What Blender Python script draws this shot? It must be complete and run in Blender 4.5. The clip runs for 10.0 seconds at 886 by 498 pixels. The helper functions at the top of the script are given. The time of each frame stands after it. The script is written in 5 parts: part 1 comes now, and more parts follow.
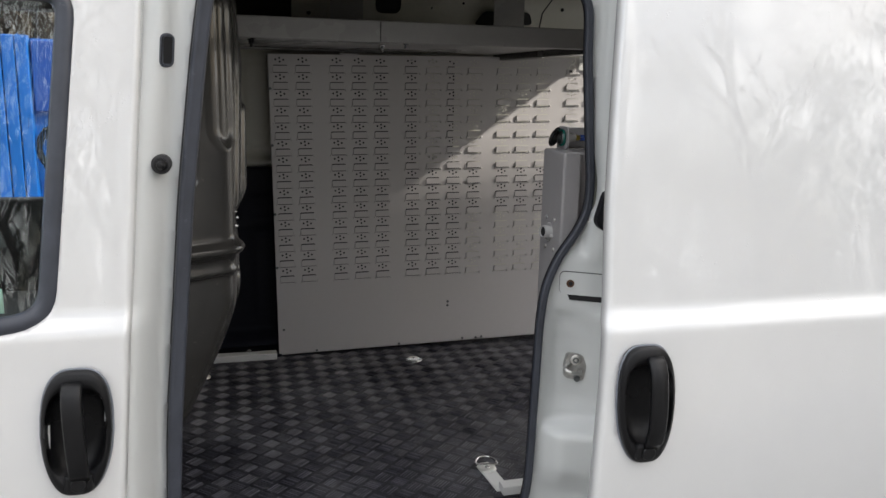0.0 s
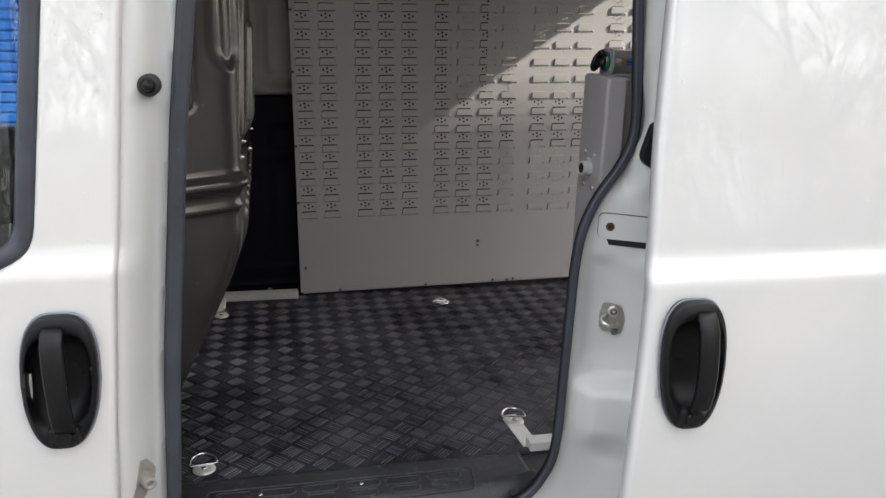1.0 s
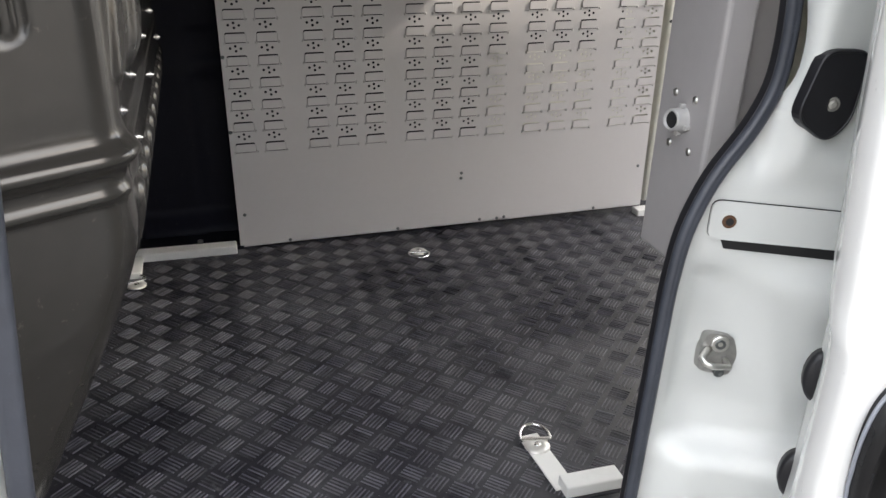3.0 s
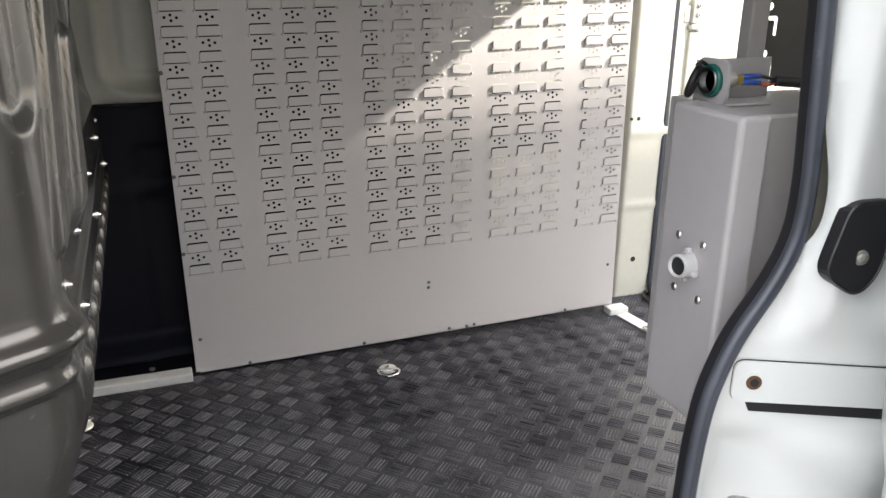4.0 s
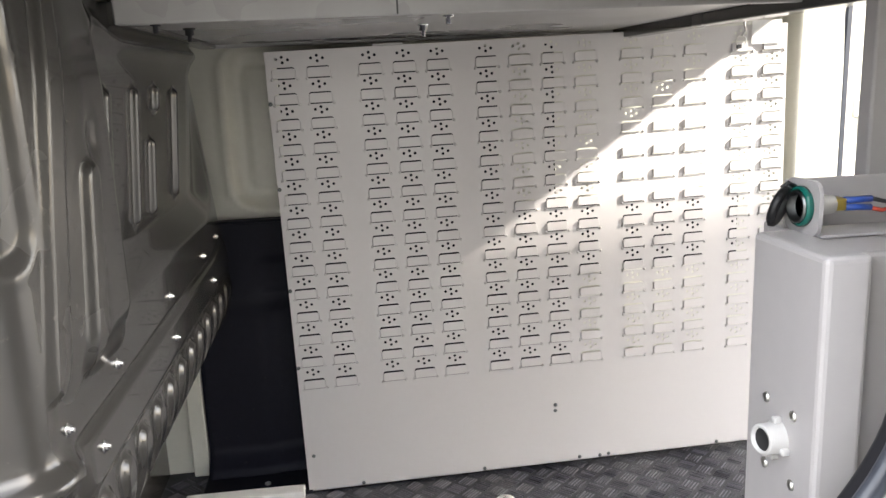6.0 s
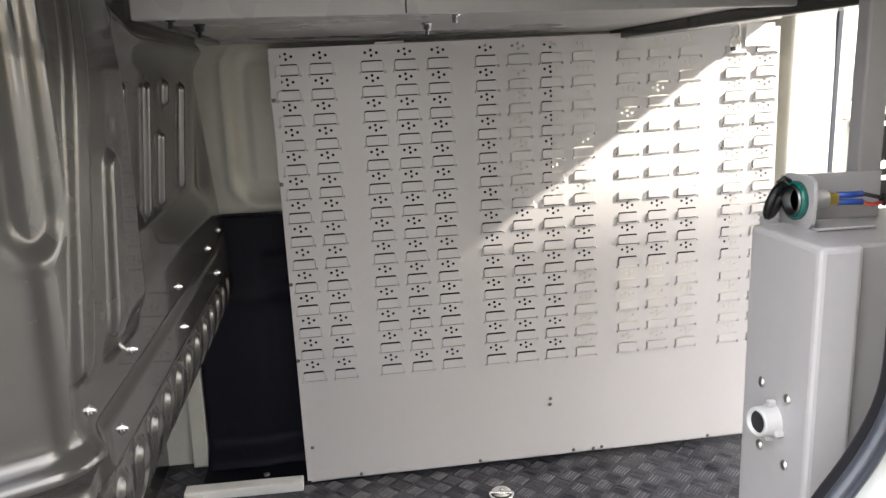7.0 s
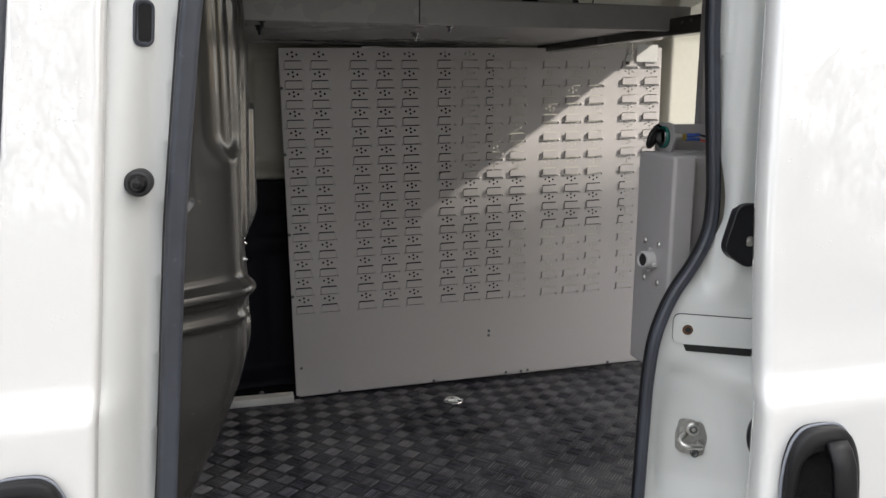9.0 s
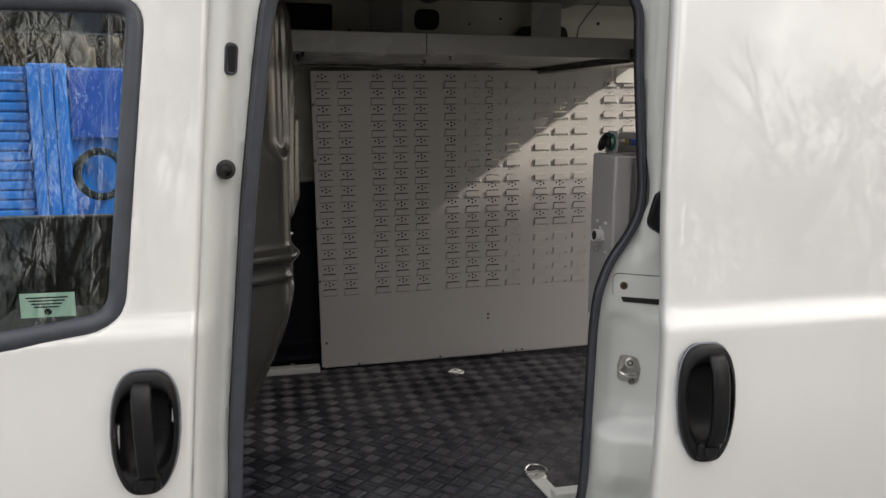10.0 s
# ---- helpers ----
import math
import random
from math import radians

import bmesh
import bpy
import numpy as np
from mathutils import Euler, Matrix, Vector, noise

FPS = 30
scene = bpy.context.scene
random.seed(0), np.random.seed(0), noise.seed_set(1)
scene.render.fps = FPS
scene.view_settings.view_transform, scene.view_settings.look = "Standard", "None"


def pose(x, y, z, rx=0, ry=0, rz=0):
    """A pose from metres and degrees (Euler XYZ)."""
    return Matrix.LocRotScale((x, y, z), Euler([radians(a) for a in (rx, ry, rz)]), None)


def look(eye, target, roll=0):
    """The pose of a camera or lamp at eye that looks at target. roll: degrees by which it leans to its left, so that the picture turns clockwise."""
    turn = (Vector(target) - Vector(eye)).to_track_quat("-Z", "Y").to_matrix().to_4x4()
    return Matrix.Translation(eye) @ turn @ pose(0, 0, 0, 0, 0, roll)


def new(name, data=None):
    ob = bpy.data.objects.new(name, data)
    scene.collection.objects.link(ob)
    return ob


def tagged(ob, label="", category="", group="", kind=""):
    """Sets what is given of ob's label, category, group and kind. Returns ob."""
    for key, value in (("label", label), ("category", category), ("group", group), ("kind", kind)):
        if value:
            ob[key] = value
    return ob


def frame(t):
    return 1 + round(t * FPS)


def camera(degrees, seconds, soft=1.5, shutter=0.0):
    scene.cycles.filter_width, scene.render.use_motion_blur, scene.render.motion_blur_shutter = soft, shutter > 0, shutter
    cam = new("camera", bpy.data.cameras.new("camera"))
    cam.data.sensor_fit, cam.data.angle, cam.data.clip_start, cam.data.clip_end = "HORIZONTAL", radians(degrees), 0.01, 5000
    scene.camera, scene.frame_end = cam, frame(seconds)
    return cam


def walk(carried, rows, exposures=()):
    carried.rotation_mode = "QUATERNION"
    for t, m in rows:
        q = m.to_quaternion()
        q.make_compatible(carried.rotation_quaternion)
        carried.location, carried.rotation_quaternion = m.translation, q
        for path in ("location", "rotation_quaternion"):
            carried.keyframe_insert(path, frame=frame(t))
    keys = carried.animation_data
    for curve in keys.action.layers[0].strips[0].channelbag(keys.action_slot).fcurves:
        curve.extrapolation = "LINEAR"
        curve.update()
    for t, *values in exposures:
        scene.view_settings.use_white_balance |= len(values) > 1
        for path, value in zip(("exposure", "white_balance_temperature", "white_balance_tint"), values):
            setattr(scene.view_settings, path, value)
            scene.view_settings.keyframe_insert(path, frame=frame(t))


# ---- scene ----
SKY_STRENGTH, SUN_STRENGTH, CLOUD = 0.13, 3.8, (16.5, 16.5, 16.6)
cam = camera(58.3, 10.0)
PATH = [
    (0, (-0.163, 0.303, 1.564), (0.358, 2.192, 1.16), 1.3),
    (0.5, (-0.121, 0.363, 1.557), (0.344, 2.26, 1.127), 1.1),
    (1, (-0.097, 0.459, 1.532), (0.33, 2.331, 0.969), 1.6),
    (1.5, (-0.166, 0.649, 1.498), (0.318, 2.452, 0.779), 1.8),
    (2, (-0.213, 0.797, 1.485), (0.351, 2.523, 0.646), 1.8),
    (2.2, (-0.202, 0.85, 1.483), (0.368, 2.573, 0.642), 1.8),
    (3.3, (-0.017, 1.15, 1.532), (0.51, 2.894, 0.709), 1.7),
    (3.5, (-0.022, 1.184, 1.547), (0.538, 2.934, 0.758), 1.4),
    (4, (-0.046, 1.225, 1.572), (0.621, 2.99, 0.91), 0.6),
    (4.5, (-0.061, 1.238, 1.586), (0.662, 3.023, 1.049), -0.3),
    (5, (-0.048, 1.257, 1.588), (0.66, 3.076, 1.149), -1.2),
    (5.5, (0.07, 1.294, 1.586), (0.559, 3.186, 1.16), -1.7),
    (6, (0.159, 1.308, 1.587), (0.388, 3.249, 1.162), -2.5),
    (7.5, (0.07, 1.244, 1.581), (0.383, 3.173, 1.153), -0.4),
    (8, (-0.055, 1.173, 1.567), (0.402, 3.074, 1.147), 0.2),
    (8.5, (-0.106, 0.962, 1.542), (0.371, 2.862, 1.139), 0.7),
    (9, (-0.157, 0.731, 1.529), (0.345, 2.628, 1.142), 0.2),
    (9.5, (-0.245, 0.487, 1.511), (0.267, 2.384, 1.137), 0.4),
    (10, (-0.231, 0.294, 1.525), (0.234, 2.208, 1.179), 0.3),
]
walk(cam, [(t, look(eye, target, roll)) for t, eye, target, roll in PATH],
     [(0.0, 0.68, 6600, 10), (1.0, 0.85, 6600, 10), (2.0, 1.1, 6650, 10), (3.5, 1.98, 6650, 10), (4.5, 2.16, 6700, 10), (5.0, 2.05, 6700, 10), (5.5, 2.35, 6700, 10), (6.0, 2.78, 6700, 10), (7.5, 2.45, 6700, 10), (8.0, 2.2, 6650, 10), (9.0, 1.05, 6650, 10), (9.5, 0.62, 6950, 10), (10.0, 0.55, 7000, 10)])

# ---- daylight ----
world = bpy.data.worlds.new("daylight")
scene.world = world
world.use_nodes = True
wn = world.node_tree
sky = wn.nodes.new("ShaderNodeTexSky")
sky.sky_type = "NISHITA"
sky.sun_disc = False
SUN_FROM = Vector((2.8, -1.0, 1.96)).normalized()
sky.sun_elevation = math.asin(SUN_FROM.z)
sky.sun_rotation = math.atan2(SUN_FROM.x, SUN_FROM.y)
sky.air_density, sky.dust_density, sky.ozone_density = 1.0, 3.5, 1.0
wtc = wn.nodes.new("ShaderNodeTexCoord")
puff = wn.nodes.new("ShaderNodeTexNoise")
puff.inputs["Scale"].default_value, puff.inputs["Detail"].default_value, puff.inputs["Roughness"].default_value = 4.6, 10, 0.62
wn.links.new(wtc.outputs["Generated"], puff.inputs["Vector"])
cover = wn.nodes.new("ShaderNodeMapRange")
cover.inputs[1].default_value, cover.inputs[2].default_value = 0.475, 0.555
cover.inputs[3].default_value, cover.inputs[4].default_value = 0.06, 0.95
wn.links.new(puff.outputs[0], cover.inputs[0])
cloud = wn.nodes.new("ShaderNodeMix")
cloud.data_type = "RGBA"
cloud.inputs[7].default_value = (*CLOUD, 1)
wn.links.new(cover.outputs[0], cloud.inputs["Factor"])
wn.links.new(sky.outputs[0], cloud.inputs[6])
wn.links.new(cloud.outputs[2], wn.nodes["Background"].inputs[0])
wn.nodes["Background"].inputs[1].default_value = SKY_STRENGTH
sun_data = bpy.data.lights.new("sun", "SUN")
sun_data.energy, sun_data.angle, sun_data.color = SUN_STRENGTH, radians(1.1), (1.0, 0.95, 0.87)
sun = new("sun", sun_data)
sun.matrix_world = look(SUN_FROM * 30, (0, 0, 0))


# ---- materials ----
def material(name, base, rough, metal=0.0, vary=0.08, grain=60.0, bump=0.0, bump_scale=400.0, coat=0.0, patch=3.0, rough_vary=0.08, specks=0.0, speck_col=(0.6, 0.6, 0.58), spec=0.5, dust=0.0, dust_col=(0.15, 0.15, 0.15), coat_ior=1.5, islands=0.0, drops=0.0):
    """Principled surface with variation at two scales, fine relief and optional light specks."""
    m = bpy.data.materials.new(name)
    m.use_nodes = True
    n, l = m.node_tree.nodes, m.node_tree.links
    p = n["Principled BSDF"]
    p.inputs["Metallic"].default_value = metal
    p.inputs["Coat Weight"].default_value = coat
    p.inputs["Coat Roughness"].default_value = 0.015
    p.inputs["Coat IOR"].default_value = coat_ior
    p.inputs["Specular IOR Level"].default_value = spec
    tc = n.new("ShaderNodeTexCoord")
    big = n.new("ShaderNodeTexNoise")
    big.inputs["Scale"].default_value, big.inputs["Detail"].default_value = patch, 5
    small = n.new("ShaderNodeTexNoise")
    small.inputs["Scale"].default_value, small.inputs["Detail"].default_value = grain, 3
    for q in (big, small):
        l.new(tc.outputs["Object"], q.inputs["Vector"])
    add = n.new("ShaderNodeMath")
    add.operation = "ADD"
    l.new(big.outputs[0], add.inputs[0])
    l.new(small.outputs[0], add.inputs[1])
    ramp = n.new("ShaderNodeMapRange")
    ramp.inputs[1].default_value, ramp.inputs[2].default_value = 0.6, 1.4
    ramp.inputs[3].default_value, ramp.inputs[4].default_value = 1 - vary, 1 + vary
    l.new(add.outputs[0], ramp.inputs[0])
    mul = n.new("ShaderNodeMix")
    mul.data_type, mul.blend_type = "RGBA", "MULTIPLY"
    mul.inputs["Factor"].default_value = 1.0
    mul.inputs[6].default_value = (*base, 1)
    l.new(ramp.outputs[0], mul.inputs[7])
    colour = mul.outputs[2]
    if specks:
        dirt = n.new("ShaderNodeTexNoise")
        dirt.inputs["Scale"].default_value, dirt.inputs["Detail"].default_value, dirt.inputs["Roughness"].default_value = 48, 10, 0.62
        l.new(tc.outputs["Object"], dirt.inputs["Vector"])
        cut = n.new("ShaderNodeMapRange")
        cut.inputs[1].default_value, cut.inputs[2].default_value = 0.66 - 0.1 * specks, 0.78 - 0.1 * specks
        cut.inputs[4].default_value = 0.5
        l.new(dirt.outputs[0], cut.inputs[0])
        mix = n.new("ShaderNodeMix")
        mix.data_type = "RGBA"
        mix.inputs[7].default_value = (*speck_col, 1)
        l.new(cut.outputs[0], mix.inputs["Factor"])
        l.new(colour, mix.inputs[6])
        colour = mix.outputs[2]
    if islands:
        geo = n.new("ShaderNodeNewGeometry")
        span = n.new("ShaderNodeMapRange")
        span.inputs[3].default_value, span.inputs[4].default_value = 1 - islands, 1 + islands
        l.new(geo.outputs["Random Per Island"], span.inputs[0])
        each = n.new("ShaderNodeMix")
        each.data_type, each.blend_type = "RGBA", "MULTIPLY"
        each.inputs["Factor"].default_value = 1.0
        l.new(colour, each.inputs[6])
        l.new(span.outputs[0], each.inputs[7])
        colour = each.outputs[2]
    if dust:
        film = n.new("ShaderNodeTexNoise")
        film.inputs["Scale"].default_value, film.inputs["Detail"].default_value, film.inputs["Roughness"].default_value = 4.5, 9, 0.68
        l.new(tc.outputs["Object"], film.inputs["Vector"])
        amount = n.new("ShaderNodeMapRange")
        amount.inputs[1].default_value, amount.inputs[2].default_value = 0.40, 0.72
        amount.inputs[4].default_value = dust
        l.new(film.outputs[0], amount.inputs[0])
        mix = n.new("ShaderNodeMix")
        mix.data_type = "RGBA"
        mix.inputs[7].default_value = (*dust_col, 1)
        l.new(amount.outputs[0], mix.inputs["Factor"])
        l.new(colour, mix.inputs[6])
        colour = mix.outputs[2]
    l.new(colour, p.inputs["Base Color"])
    rr = n.new("ShaderNodeMapRange")
    rr.inputs[1].default_value, rr.inputs[2].default_value = 0.3, 0.7
    rr.inputs[3].default_value, rr.inputs[4].default_value = max(rough - rough_vary, 0.02), min(rough + rough_vary, 1)
    l.new(big.outputs[0], rr.inputs[0])
    l.new(rr.outputs[0], p.inputs["Roughness"])
    if bump:
        fine = n.new("ShaderNodeTexNoise")
        fine.inputs["Scale"].default_value, fine.inputs["Detail"].default_value = bump_scale, 3
        l.new(tc.outputs["Object"], fine.inputs["Vector"])
        b = n.new("ShaderNodeBump")
        b.inputs["Strength"].default_value, b.inputs["Distance"].default_value = bump, 0.002
        l.new(fine.outputs[0], b.inputs["Height"])
        l.new(b.outputs[0], p.inputs["Normal"])
        if drops:
            cells = n.new("ShaderNodeTexVoronoi")
            cells.inputs["Scale"].default_value = 140
            l.new(tc.outputs["Object"], cells.inputs["Vector"])
            bead = n.new("ShaderNodeMapRange")
            bead.inputs[1].default_value, bead.inputs[2].default_value = 0.0, 0.26
            bead.inputs[3].default_value, bead.inputs[4].default_value = 1.0, 0.0
            l.new(cells.outputs["Distance"], bead.inputs[0])
            where = n.new("ShaderNodeMapRange")
            where.inputs[1].default_value, where.inputs[2].default_value = 0.55, 0.75
            l.new(small.outputs[0], where.inputs[0])
            wet = n.new("ShaderNodeMath")
            wet.operation = "MULTIPLY"
            l.new(bead.outputs[0], wet.inputs[0])
            l.new(where.outputs[0], wet.inputs[1])
            b2 = n.new("ShaderNodeBump")
            b2.inputs["Strength"].default_value, b2.inputs["Distance"].default_value = drops, 0.0012
            l.new(wet.outputs[0], b2.inputs["Height"])
            l.new(b.outputs[0], b2.inputs["Normal"])
            l.new(b2.outputs[0], p.inputs["Normal"])
            l.new(b2.outputs[0], p.inputs["Coat Normal"])
    return m


WHITE = material("white_car_paint", (0.73, 0.73, 0.72), 0.25, vary=0.012, coat=1.0, coat_ior=1.75, bump=0.004, bump_scale=90, drops=0.5, grain=22, patch=1.5, rough_vary=0.03)
JAMB = material("white_jamb_paint", (0.645, 0.66, 0.648), 0.32, vary=0.008, coat=0.3, bump=0.01, bump_scale=200, rough_vary=0.02)
CREAM = material("inner_cream_paint", (0.62, 0.612, 0.54), 0.38, vary=0.04, coat=0.15)
# dark grey keeps the roof in shade by cutting bounced light
ROOF = material("inner_roof_low_bounce", (0.20, 0.20, 0.19), 0.5, vary=0.06)
PANEL = material("grey_powder_coat", (0.59, 0.566, 0.562), 0.25, vary=0.015, rough_vary=0.02, bump=0.05, bump_scale=900, patch=2.0)
BOXGREY = material("grey_box_coat", (0.36, 0.346, 0.348), 0.42, vary=0.03, bump=0.10, bump_scale=1100, patch=4)
SHELFGREY = material("shelf_grey_coat", (0.34, 0.333, 0.327), 0.30, vary=0.05, bump=0.05, bump_scale=700)
# racking plate's shade put into the grey; also colours the rear door's oval
RACKDARK = material("rack_shade_and_oval_grey", (0.09, 0.086, 0.084), 0.45, vary=0.08, bump=0.08, bump_scale=800)
BULK = material("bulkhead_dark_paint", (0.030, 0.0285, 0.0262), 0.20, vary=0.10, grain=30, coat=0.25, spec=0.5, bump=0.02, bump_scale=120, specks=0.14, speck_col=(0.16, 0.15, 0.13))
LINER = material("black_plastic_liner", (0.009, 0.0095, 0.016), 0.55, vary=0.15, bump=0.08, bump_scale=500, specks=0.1, speck_col=(0.04, 0.04, 0.04), spec=0.16)
MATBAR = material("worn_tread_rubber", (0.058, 0.057, 0.070), 0.42, spec=0.22, islands=0.6, vary=0.35, grain=40, patch=8, bump=0.1, bump_scale=500, rough_vary=0.15, dust=0.85, dust_col=(0.190, 0.187, 0.202))
MAT = material("black_rubber_mat", (0.015, 0.015, 0.020), 0.48, spec=0.28, vary=0.35, grain=70, patch=7, bump=0.3, bump_scale=350, rough_vary=0.15, specks=0.7, speck_col=(0.17, 0.17, 0.175), dust=0.75, dust_col=(0.09, 0.09, 0.097))
SILL = material("black_sill_plastic", (0.030, 0.030, 0.036), 0.42, vary=0.4, bump=0.45, bump_scale=260, specks=0.75, speck_col=(0.20, 0.20, 0.20), dust=0.5, dust_col=(0.09, 0.09, 0.09))
RUBBER = material("black_rubber", (0.014, 0.014, 0.017), 0.45, vary=0.2, bump=0.1, bump_scale=600)
GREYRUBBER = material("weathered_seal_rubber", (0.044, 0.049, 0.063), 0.36, vary=0.25, grain=25, bump=0.12, bump_scale=250, specks=0.25, speck_col=(0.14, 0.15, 0.17))
# pale colour of the reflection along the handle plates' edges
PALEGLINT = material("pale_glint_ring", (0.22, 0.235, 0.27), 0.42, vary=0.2, grain=25, bump=0.12, bump_scale=250)
HANDLE = material("black_handle_plastic", (0.007, 0.007, 0.008), 0.30, vary=0.12, bump=0.25, bump_scale=1500, spec=0.32)
STEEL = material("zinc_steel", (0.70, 0.69, 0.66), 0.34, metal=1.0, vary=0.12, bump=0.05)
BRIGHT = material("bright_screw_steel", (0.8, 0.8, 0.8), 0.2, metal=1.0, vary=0.05)
RUST = material("rusty_hole", (0.10, 0.05, 0.025), 0.8, vary=0.4, grain=300)
WHITEMETAL = material("white_coated_bracket", (0.72, 0.72, 0.70), 0.4, vary=0.04)
DARKGAP = material("dark_gap", (0.008, 0.008, 0.009), 0.7, vary=0.1)
LATCH = material("grey_latch_steel", (0.30, 0.30, 0.285), 0.5, vary=0.10, grain=60)
SPIGOT = material("pale_plastic_spigot", (0.43, 0.425, 0.42), 0.45, vary=0.03)
GREENPL = material("green_ring_plastic", (0.006, 0.10, 0.08), 0.2, vary=0.05)
BLUEPL = material("blue_crimp_plastic", (0.02, 0.07, 0.33), 0.4, vary=0.05)
REDWIRE = material("red_wire", (0.45, 0.06, 0.035), 0.45, vary=0.05)
CHROMEDARK = material("dull_chrome", (0.16, 0.17, 0.17), 0.35, metal=1.0, vary=0.1)
ZINC = material("bright_zinc", (0.62, 0.61, 0.58), 0.38, metal=0.45, vary=0.15, grain=90, bump=0.05)
STRIKE = material("striker_zinc", (0.40, 0.395, 0.38), 0.36, metal=0.85, vary=0.25, grain=140, bump=0.2, bump_scale=300)
DULL = material("dull_zinc", (0.30, 0.29, 0.265), 0.5, metal=0.35, vary=0.2, grain=120, bump=0.1)
BRASS = material("brass_terminal", (0.55, 0.42, 0.12), 0.35, metal=1.0)
ASPHALT = material("worn_asphalt", (0.14, 0.137, 0.132), 0.85, vary=0.25, grain=90, patch=0.6, bump=0.5, bump_scale=120)
BLUESHEET = material("blue_painted_steel", (0.002, 0.10, 0.39), 0.4, vary=0.10, patch=1.2, grain=12)
BLUEDARK = material("dark_blue_paint", (0.003, 0.05, 0.27), 0.4, vary=0.15)
BARK = material("tree_bark", (0.06, 0.048, 0.038), 0.9, vary=0.3, grain=40)
LEAF = material("evergreen_leaf", (0.035, 0.06, 0.022), 0.6, vary=0.4, grain=3)
CABDARK = material("dark_cab_trim", (0.02, 0.02, 0.022), 0.6, vary=0.15, bump=0.15)
STICKER = material("pale_green_sticker", (0.55, 0.75, 0.64), 0.5, vary=0.02)
INK = material("dark_ink", (0.010, 0.014, 0.016), 0.8, spec=0.1)
STRAP = material("black_webbing", (0.012, 0.012, 0.013), 0.7, vary=0.2, bump=0.3, bump_scale=900)


def glass_material():
    m = bpy.data.materials.new("tinted_glass")
    m.use_nodes = True
    p = m.node_tree.nodes["Principled BSDF"]
    p.inputs["Base Color"].default_value = (0.82, 0.9, 0.88, 1)
    p.inputs["Transmission Weight"].default_value = 1.0
    p.inputs["Roughness"].default_value = 0.0
    p.inputs["IOR"].default_value = 1.45
    return m


GLASS = glass_material()


# ---- mesh tools ----
def box(bm, x0, x1, y0, y1, z0, z1, bevel=0.0, seg=2):
    vs = [bm.verts.new((x, y, z)) for x in (x0, x1) for y in (y0, y1) for z in (z0, z1)]
    fs = [bm.faces.new([vs[i] for i in q]) for q in ((0, 1, 3, 2), (4, 6, 7, 5), (0, 4, 5, 1), (2, 3, 7, 6), (0, 2, 6, 4), (1, 5, 7, 3))]
    if bevel:
        es = list({e for f in fs for e in f.edges})
        bmesh.ops.bevel(bm, geom=es, offset=bevel, segments=seg, profile=0.5, affect="EDGES")
    return bm


def ring_frame(p, q):
    d = (Vector(q) - Vector(p)).normalized()
    u = d.orthogonal().normalized()
    return d, u, d.cross(u)


def cyl(bm, p, q, r, seg=16, r2=None, caps=True):
    p, q = Vector(p), Vector(q)
    r2 = r if r2 is None else r2
    d, u, v = ring_frame(p, q)
    a, b = [], []
    for i in range(seg):
        c, s = math.cos(2 * math.pi * i / seg), math.sin(2 * math.pi * i / seg)
        a.append(bm.verts.new(p + (u * c + v * s) * r))
        b.append(bm.verts.new(q + (u * c + v * s) * r2))
    for i in range(seg):
        f = bm.faces.new((a[i], a[(i + 1) % seg], b[(i + 1) % seg], b[i]))
        f.smooth = True
    if caps:
        bm.faces.new(a[::-1])
        bm.faces.new(b)
    return bm


def lathe(bm, origin, axis, profile, seg=20):
    """profile: (distance along axis, radius) pairs."""
    o, ax = Vector(origin), Vector(axis).normalized()
    u = ax.orthogonal().normalized()
    v = ax.cross(u)
    rings = []
    for h, r in profile:
        rings.append([bm.verts.new(o + ax * h + (u * math.cos(2 * math.pi * i / seg) + v * math.sin(2 * math.pi * i / seg)) * max(r, 1e-4)) for i in range(seg)])
    for a, b in zip(rings, rings[1:]):
        for i in range(seg):
            f = bm.faces.new((a[i], a[(i + 1) % seg], b[(i + 1) % seg], b[i]))
            f.smooth = True
    bm.faces.new(rings[0][::-1])
    bm.faces.new(rings[-1])
    return bm


def sweep(bm, path, section, closed=False, up=(0, 1, 0)):
    """Sweep a closed 2D section (side, up) along a path."""
    pts = [Vector(p) for p in path]
    n, rings = len(pts), []
    up = Vector(up)
    for i, p in enumerate(pts):
        a = pts[(i - 1) % n] if closed or i else pts[i]
        b = pts[(i + 1) % n] if closed or i < n - 1 else pts[i]
        d = (b - a).normalized()
        side = d.cross(up).normalized()
        top = side.cross(d)
        rings.append([bm.verts.new(p + side * s + top * t) for s, t in section])
    m = len(section)
    for i in range(n if closed else n - 1):
        a, b = rings[i], rings[(i + 1) % n]
        for k in range(m):
            f = bm.faces.new((a[k], a[(k + 1) % m], b[(k + 1) % m], b[k]))
            f.smooth = True
    if not closed:
        bm.faces.new(rings[0][::-1])
        bm.faces.new(rings[-1])
    return bm


def circle(r, seg=10, ry=None):
    ry = r if ry is None else ry
    return [(r * math.cos(2 * math.pi * i / seg), ry * math.sin(2 * math.pi * i / seg)) for i in range(seg)]


def field(f, us, vs):
    """A smooth sheet: f(u, v) gives the point."""
    bm = bmesh.new()
    g = [[bm.verts.new(f(u, v)) for v in vs] for u in us]
    for i in range(len(us) - 1):
        for j in range(len(vs) - 1):
            q = bm.faces.new((g[i][j], g[i + 1][j], g[i + 1][j + 1], g[i][j + 1]))
            q.smooth = True
    return bm


def steps(a, b, n):
    return [a + (b - a) * i / n for i in range(n + 1)]


